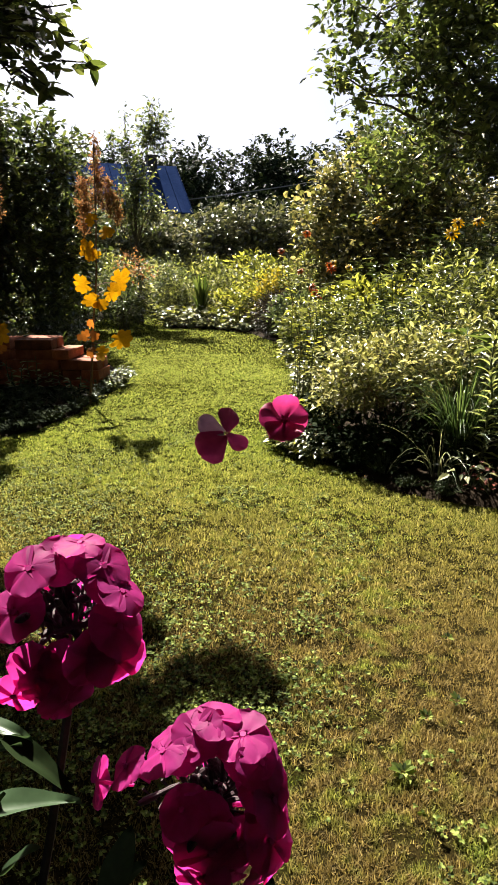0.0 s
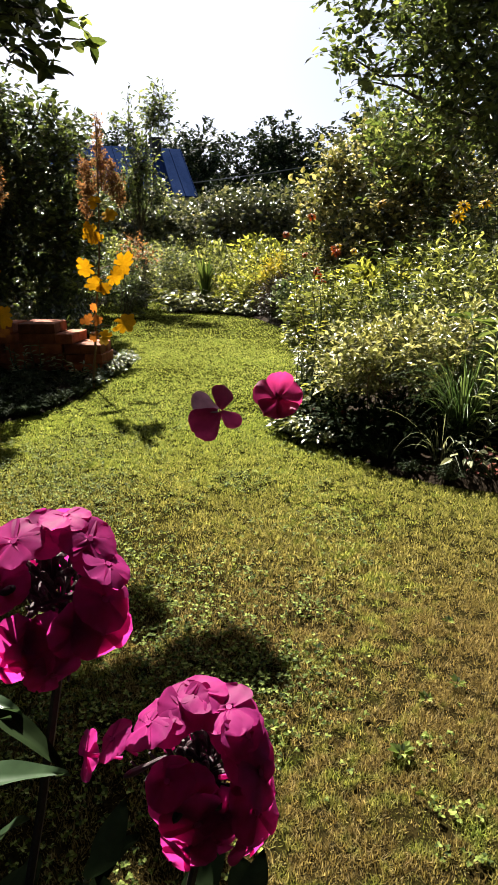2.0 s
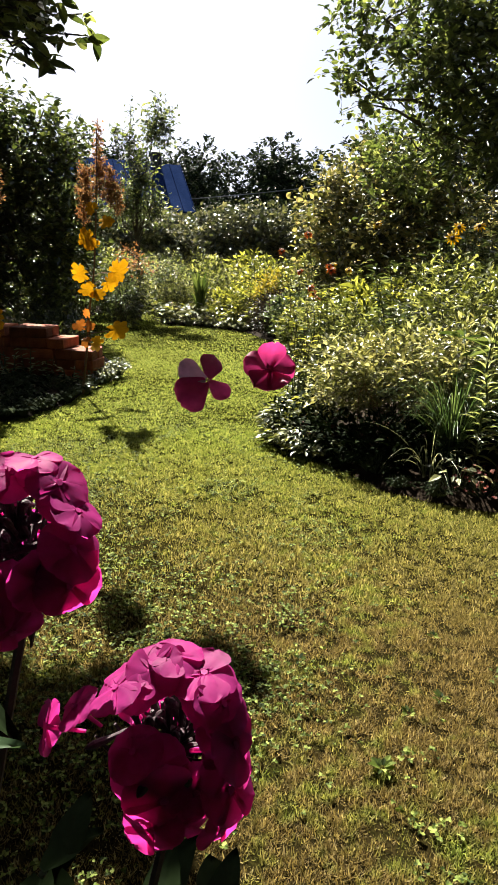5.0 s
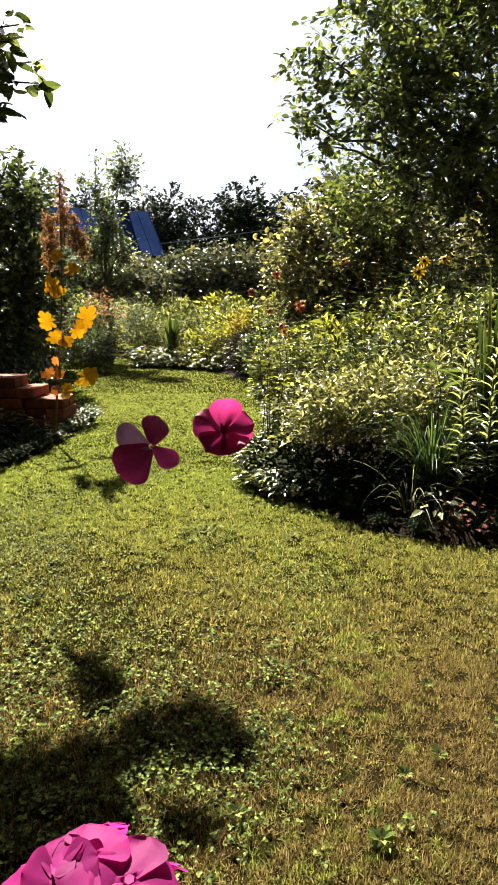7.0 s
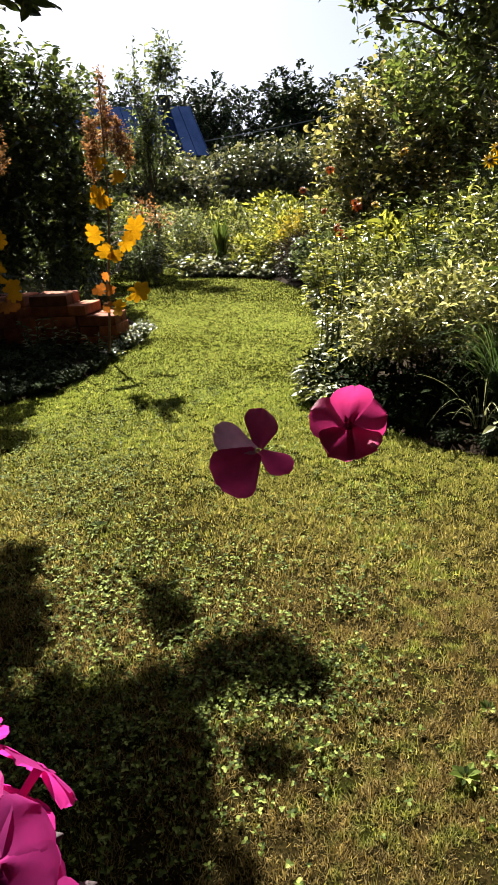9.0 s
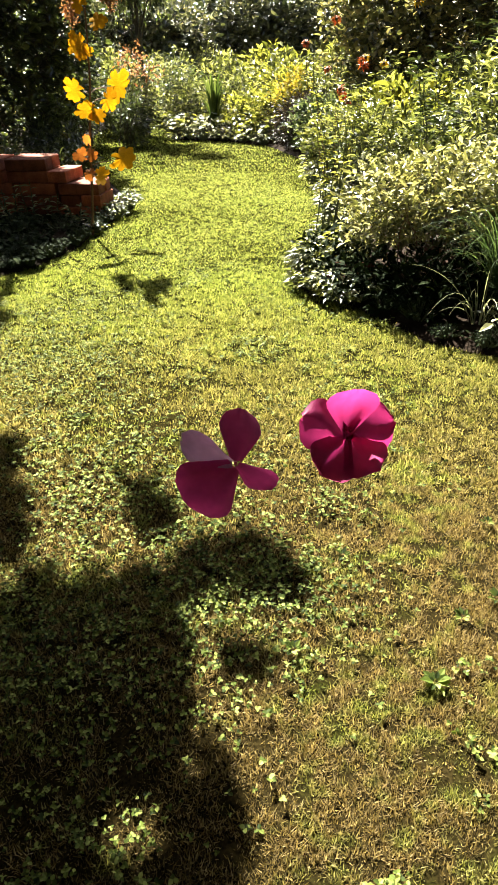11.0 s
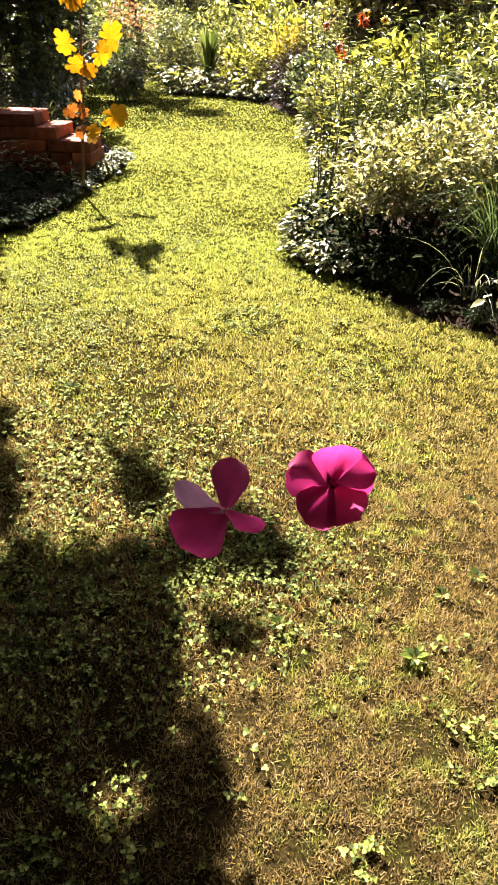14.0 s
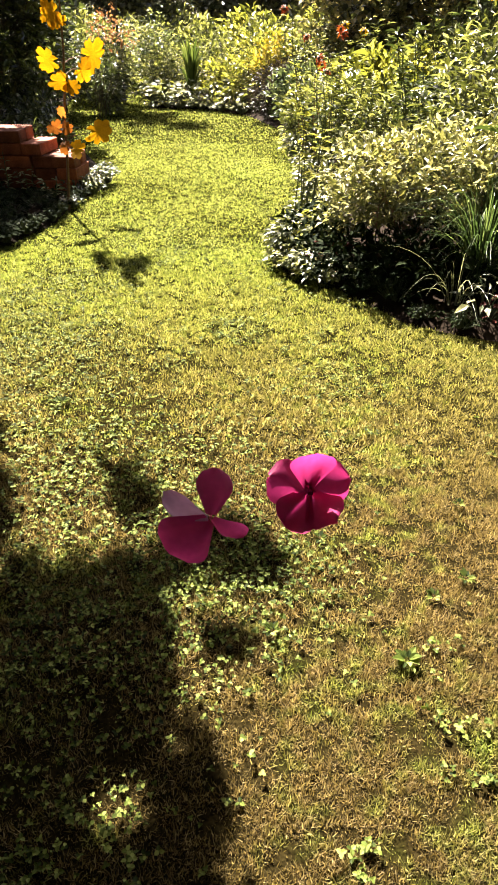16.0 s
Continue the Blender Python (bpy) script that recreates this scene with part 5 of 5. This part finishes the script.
plume_poppy(-1.72, 4.05, [(-1.72, 4.05, 0.0), (-1.68, 4.05, 0.5), (-1.62, 4.05, 1.0), (-1.60, 4.05, 1.4)],
            [((-1.52, 4.0, 0.44), 0.16, (20, 1), GOLD), ((-1.56, 4.0, 0.36), 0.12, (-50, 0), CORAL), ((-1.62, 4.0, 0.55), 0.16, (160, 2), GOLD), ((-1.82, 4.0, 0.7), 0.14, (150, 1), GOLD),
             ((-1.55, 4.0, 0.72), 0.12, (30, 1), GOLD), ((-1.60, 4.0, 0.9), 0.12, (80, 1), GOLD)],
            [((-1.60, 4.05, 1.1), 0.09, 0.36, 1700), ((-1.52, 4.08, 1.05), 0.08, 0.3, 1200)])
for x, y, h, m in ((-1.42, 4.2, 0.27, SILVER), (-1.52, 4.15, 0.2, SILVER), (-1.15, 4.15, 0.14, SILVER), (-1.58, 4.25, 0.24, SILVER), (-1.33, 4.3, 0.16, SILVER), (-1.22, 4.42, 0.2, RED_LEAF)):
    leafy_stems("seedling", x, y, h, 0.05, 3, 9, 0.05, m, "small pale-leaved plant before the brick stack", "seedling", "self-sown plants", aspect=0.22, from_u=0.3)
for x, y, h, r, n, s, m in ((-0.98, 4.72, 0.12, 0.08, 150, 0.025, BLUEGREEN), (-1.08, 4.38, 0.1, 0.09, 120, 0.03, BLUEGREEN), (-1.02, 4.1, 0.06, 0.07, 80, 0.025, PERENNIAL), (-1.0, 4.58, 0.12, 0.09, 150, 0.03, PERENNIAL), (-0.99, 4.42, 0.09, 0.07, 120, 0.025, PERENNIAL)):
    broad_clump("groundcover", x, y, h, r, n, s, m, "low leafy groundcover by the brick stack", "groundcover", "edging plants")
# near-black ivy fills the ground that lies in shade before the bricks
for k in range(36):
    x, y = -1.2 - 0.14 * (k % 6) - 0.07 * (k // 6 % 2) + 0.04 * math.sin(3 * k), 3.38 + 0.16 * (k // 6) + 0.04 * math.cos(5 * k)
    broad_clump("shade_toned_ivy", x, y, 0.08 + 0.02 * (k % 3), 0.11, 60, 0.033, SHADED_LEAF, "low ground ivy, near-black to paint the shade before the brick stack", "ground ivy", "shade plants", 0.9)
# edge weeds in the same near-black, continuing the painted shade
for k in range(16):
    u = k / 15
    x, y = np.interp(u, (0, 0.35, 0.7, 1), (-1.42, -1.15, -1.05, -1.03)), np.interp(u, (0, 0.35, 0.7, 1), (3.12, 3.45, 3.85, 4.3))
    broad_clump("edging_weed", float(x) + 0.02 * math.sin(4 * k), float(y), 0.05 + 0.015 * (k % 3), 0.055, 50, 0.023, SHADED_LEAF, "small leafy weeds along the edge of the bed, near-black for the shade there", "weed", "weeds at the bed edge", 0.6)
shrub("barberry", "loose bush with rust-red leaf sprays", "bush", [(-1.55, 7.4, 0.8, 0.16, 0.2, 0.16), (-1.4, 7.3, 0.72, 0.14, 0.15, 0.1)], 190, 0.045, RUST, "", 8, aspect=0.5, foot=(-1.75, 7.6, 0), thick=0.004)
for x, y, h, r in ((-2.3, 8.9, 0.7, 0.3), (-1.75, 7.9, 0.5, 0.2), (-2.9, 5.9, 0.6, 0.4), (-2.3, 5.4, 0.4, 0.28)):
    shrub("fern_clump", "shaded dark green leafy clump under the trees", "fern", [(x, y, h * 0.5, r, r, h * 0.45)], 1000, 0.078, LILAC, "shade plants", 10, LANCE, 0.28, 0.35, STEM, thick=0.004)

# ---- phlox beside the camera ----
def floret_mesh(r, folds=None, seed=0.0, petals=5, wave=1.0, wide=0.58):
    """Five rounded petals on a thin tube; folds: how far each petal bends back, in degrees."""
    bm = bmesh.new()
    rows, cols, hub = 9, 9, []
    for k in range(petals):
        a0 = 2 * math.pi * k / 5
        fold = folds[k] if folds else 8 + 8 * math.sin(2.7 * k + seed)
        grid = []
        for i in range(rows):
            u = i / (rows - 1)
            # a spoon outline: narrow claw, broad middle, round tip
            half = r * wide * min(1.0, 0.24 + 1.35 * u) * math.sqrt(max(1 - max(0.0, (u - 0.5) / 0.505) ** 2.4, 0.0))
            row = []
            for j in range(cols):
                v = 2 * j / (cols - 1) - 1
                rad = r * (0.05 + 0.98 * u)
                ruffle = 0.035 * math.sin(4.2 * v + 2.6 * u + 2.3 * k + seed) + 0.02 * math.sin(9 * v + 1.7 * k + 3 * seed) * u
                z = wave * r * (0.12 * v * v * (1 if k % 2 else -0.6) * u - 0.05 * u + ruffle - 0.015 * math.exp(-20 * v * v)) + 0.003 * r * k
                bend = radians(fold) * u
                p = Vector((rad * math.cos(bend), half * v, z - rad * math.sin(bend)))
                row.append(bm.verts.new(Matrix.Rotation(a0, 3, "Z") @ p))
            grid.append(row)
        hub += grid[0]
        for i in range(rows - 1):
            for j in range(cols - 1):
                bm.faces.new((grid[i][j], grid[i + 1][j], grid[i + 1][j + 1], grid[i][j + 1]))
    if petals > 1:
        bm.faces.new(hub)
    for f in bm.faces:
        f.smooth = True
    return bm


def as_mesh(bm, name, mat):
    me = bpy.data.meshes.new(name)
    bm.to_mesh(me)
    bm.free()
    me.materials.append(mat)
    return me


FLORETS = [as_mesh(floret_mesh(0.0132, [(4, 15, 8, 20, 0)[(k + int(2 * s)) % 5] for k in range(5)], s, 5, 0.55, 0.62), "floret", PINK) for s in (0.0, 1.3, 2.9, 4.4)]
tube_v, tube_f = tube([(0, 0, -0.02), (0, 0, -0.01), (0, 0, 0.0005)], [0.0010, 0.0011, 0.0015], 6)
TUBE = mesh_of("floret_tube", tube_v, tube_f)
TUBE.materials.append(PINK)
SLIM = mesh_of("slim_tube", *tube([(0, 0, -0.013), (0, 0, -0.006), (0, 0, 0.0004)], [0.0004, 0.0005, 0.0007], 6))
SLIM.materials.append(PETAL)


CALYX = solid_material("dark_purple_calyx", (0.0144, 0.00576, 0.00864), (0.036, 0.0144, 0.0216), 60, 0.7, 0.2, 200)


def smooth_leaf(length, width, bow=0.25, seed=0.0):
    """A lance-shaped leaf with a sunken midrib and a slight wave, as arrays; its stalk end at the origin, its tip along y."""
    rows, cols = 14, 7
    verts, faces = [], []
    for i in range(rows):
        u = i / (rows - 1)
        half = 0.5 * width * math.sin(math.pi * min(1.0, 0.06 + 0.94 * u) ** 0.8) ** 0.85 if i < rows - 1 else 0.0
        for j in range(cols):
            v = 2 * j / (cols - 1) - 1
            z = -bow * length * u * u + 0.22 * width * abs(v) + 0.05 * width * math.sin(9 * u + 2 * v + seed)
            verts.append((half * v, length * u, z))
    for i in range(rows - 1):
        for j in range(cols - 1):
            k = i * cols + j
            faces.append((k, k + 1, k + cols + 1, k + cols))
    me = mesh_of("leaf", verts, faces)
    me.polygons.foreach_set("use_smooth", [True] * len(faces))
    return me


def leaf_pose(at, way, up=(0, 0, 1)):
    y = Vector(way).normalized()
    x = y.cross(Vector(up)).normalized()
    return Matrix.Translation(at) @ Matrix((x, y, x.cross(y))).transposed().to_4x4()


def bud_mesh():
    """A furled bud in its dark calyx."""
    rings = [(0.0, 0.0006), (0.004, 0.0012), (0.009, 0.0011), (0.013, 0.0016), (0.017, 0.0019), (0.020, 0.0012), (0.0215, 0.0002)]
    me = mesh_of("bud", *tube([(0, 0, z) for z, _ in rings], [r for _, r in rings], 8))
    me.materials.append(CALYX)
    return me


HEADS = (((0.132, 0.413, 0.7275), ((-0.008, -0.021, 0.038, 0.95), (0.011, -0.012, 0.046, 0.8), (0.023, -0.019, 0.039, 0.9), (0.031, -0.023, 0.03, 0.85), (-0.012, -0.03, 0.023, 0.95), (0.031, -0.03, 0.018, 1.0),
                                    (0.03, -0.032, 0.004, 1.0), (0.02, -0.036, 0.007, 0.9), (-0.003, -0.036, -0.003, 1.1), (0.008, -0.034, -0.016, 0.9), (-0.017, -0.029, -0.018, 0.8))),
         ((0.200, 0.391, 0.654), ((-0.019, -0.02, 0.043, 0.9), (-0.006, -0.017, 0.05, 0.85), (0.002, -0.012, 0.053, 0.8), (0.013, -0.016, 0.049, 0.95), (0.021, -0.022, 0.041, 0.95), (0.026, -0.027, 0.028, 1.0),
                                  (0.025, -0.029, 0.01, 0.95), (0.002, -0.035, 0.009, 1.15), (-0.01, -0.032, 0.026, 0.85), (-0.003, -0.033, -0.007, 0.9), (0.022, -0.027, -0.01, 0.8), (-0.055, 0.002, 0.005, 0.85), (-0.037, -0.013, 0.028, 0.75))))


def phlox():
    """Two open flower heads: florets round a dark hollow of buds and stalks, on leafy stems."""
    foot = Vector((0.06, 0.36, 0.0))
    t = thing("phlox", foot, "magenta garden phlox with full flower heads beside the lawn", "phlox")
    bud = bud_mesh()
    for ci, (centre, florets) in enumerate(HEADS):
        c = Vector(centre) - foot
        start = Vector((0.05 * ci - 0.09, 0.03, 0.0))
        # the dark calyx colour stands in for the shade that hides this stem
        part("stem", mesh_of("stem", *tube(bent(start, c - Vector((0, 0, 0.02)), 0, 8, 0.02), np.linspace(0.0035, 0.0022, 8), 6)), CALYX, t)
        head = new("flower_head")
        head.parent = t
        head.location = c
        stalks = []
        spots = [(Vector(f[:3]), f[3]) for f in florets]
        for (p, k), (q, _) in zip(spots, spots[1:len(florets)]):
            if (p - q).length < 0.03:
                spots.append(((p + q) * 0.47, 0.95 * k))
        for i in range(26):
            z, a = 1 - 1.7 * (i + 0.5) / 26, i * 2.39996
            rr = math.sqrt(1 - z * z)
            if rr * math.sin(a) > 0.72:
                spots.append((Vector((0.036 * rr * math.cos(a), 0.032 * rr * math.sin(a) - 0.006, 0.034 * z + 0.008)), 0.95))
        for i, (place, size) in enumerate(spots):
            out = (place - Vector((0, -0.006, 0.004))).normalized()
            n = out + Vector((0.02, -0.12, 0.2)) if i < 1.6 * len(florets) else out
            f = part("floret", FLORETS[i % 4], PINK, head)
            turned = (n + Vector(rng.normal(0, 0.25, 3))).normalized().to_track_quat("Z", "Y").to_matrix().to_4x4()
            f.matrix_basis = Matrix.Translation(place) @ turned @ pose(0, 0, 0, 0, 0, float(rng.uniform(0, 72))) @ Matrix.Scale(size, 4)
            part("tube", TUBE, PINK, f)
            stalks.append(tube(bent((0, 0.0, -0.045 + 0.02 * float(rng.uniform(0, 1))), np.array(place) * 0.62, 0.02, 4, 0.03), 0.0007, 4))
        part("stalk_work", mesh_of("stalk_work", *joined(stalks)), CALYX, head, kind="stuff")
        # so many dark buds also stand in for the shade inside the head
        for i in range(40):
            way = Vector(rng.normal(0, 0.6, 3)) + Vector((0, -0.4, 0.6))
            b = part("bud", bud, CALYX, head)
            b.matrix_basis = Matrix.Translation(Vector((0, -0.008, 0.01)) + Vector(rng.normal(0, 0.006, 3))) @ way.normalized().to_track_quat("Z", "Y").to_matrix().to_4x4() @ Matrix.Scale(float(rng.uniform(0.8, 1.25)), 4)
    # paler leaves below the heads, then near-black copies with shade as their colour
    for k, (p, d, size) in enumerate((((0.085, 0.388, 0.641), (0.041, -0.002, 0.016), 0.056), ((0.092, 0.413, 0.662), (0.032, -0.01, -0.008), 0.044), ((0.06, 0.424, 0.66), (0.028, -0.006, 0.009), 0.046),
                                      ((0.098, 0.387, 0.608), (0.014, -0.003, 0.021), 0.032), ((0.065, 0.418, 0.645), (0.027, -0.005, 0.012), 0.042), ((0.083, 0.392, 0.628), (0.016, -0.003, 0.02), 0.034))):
        # leaves 1 and 5 take the shade-coloured copy as well
        lf = part("leaf", smooth_leaf(size, 0.24 * size + 0.002, 0.15 + 0.15 * math.sin(k), k), SHADED_LEAF if k in (1, 5) else PHLOX, t)
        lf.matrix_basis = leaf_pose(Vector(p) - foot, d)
    shared = [smooth_leaf(0.075, 0.021, 0.3, q) for q in range(4)]
    for i in range(14):
        a, b = Vector((0.02 * i - 0.09, 0.03 * math.sin(2 * i) + 0.02, -0.01)), Vector((0.022 * i - 0.13, 0.035 + 0.025 * math.sin(3 * i), 0.55 - 0.02 * (i % 3)))
        line = bent(a, b, 0, 8, 0.02)
        part("stem", mesh_of("stem", *tube(line, np.linspace(0.0035, 0.002, 8), 6)), STEM, t)
        for k in range(24):
            p = line[2 + k % 6] + rng.normal(0, 0.004, 3)
            w = k * 1.57 + rng.normal(0, 0.3)
            lf = part("leaf", shared[k % 4], SHADED_LEAF, t)
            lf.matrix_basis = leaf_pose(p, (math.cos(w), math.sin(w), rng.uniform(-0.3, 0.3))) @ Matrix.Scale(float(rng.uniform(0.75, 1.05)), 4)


phlox()


def hanging_florets():
    """Two dropped florets caught on a silk thread from the apple branch."""
    left, right = (0.187, 0.574, 0.7745), (0.225, 0.585, 0.781)
    t = thing("dropped_floret", left, "pink phlox floret with one folded pale petal caught on spider silk", "petals", "dropped florets")
    for turn, tip, fold, m, r, roll, wide in ((74, -4, 14, PETAL, 0.0185, 24, 0.46), (-44, 10, 10, PETAL, 0.0165, 38, 0.44), (-138, -8, 12, PETAL, 0.0215, -8, 0.58), (178, -22, 26, PALE_PINK, 0.019, -52, 0.5)):
        f = part("petal", as_mesh(floret_mesh(r, [fold] * 5, turn * 0.1, 1, 1.3, wide), "petal", m), m, t)
        f.matrix_basis = pose(0, 0, 0, 60, 0, 6) @ pose(0, 0, 0, 0, 0, turn) @ pose(0, 0, 0, 0, tip, 0) @ pose(0, 0, 0, roll, 0, 0)
    f = part("tube", SLIM, PETAL, t)
    f.matrix_basis = pose(0, 0, 0, 60, 0, 6)
    d = thing("dropped_floret", right, "open five-petalled pink phlox floret caught on spider silk", "petals", "dropped florets")
    f = part("floret", as_mesh(floret_mesh(0.0172, [-14, -30, -6, -12, -34], 2.0, 5, 1.6, 0.55), "floret", PETAL), PETAL, d)
    f.matrix_basis = pose(0, 0, 0, 62, -8, 24)
    part("tube", SLIM, PETAL, f)
    ends = np.array([(-0.32, 1.7, 1.32), (0.215, 0.62, 0.795), right, (0.206, 0.58, 0.779), left])
    tagged(part("silk_thread", mesh_of("silk_thread", *tube(ends, 0.000008, 3)), SILK), "fine spider silk strung from the apple branch", "thread")


hanging_florets()
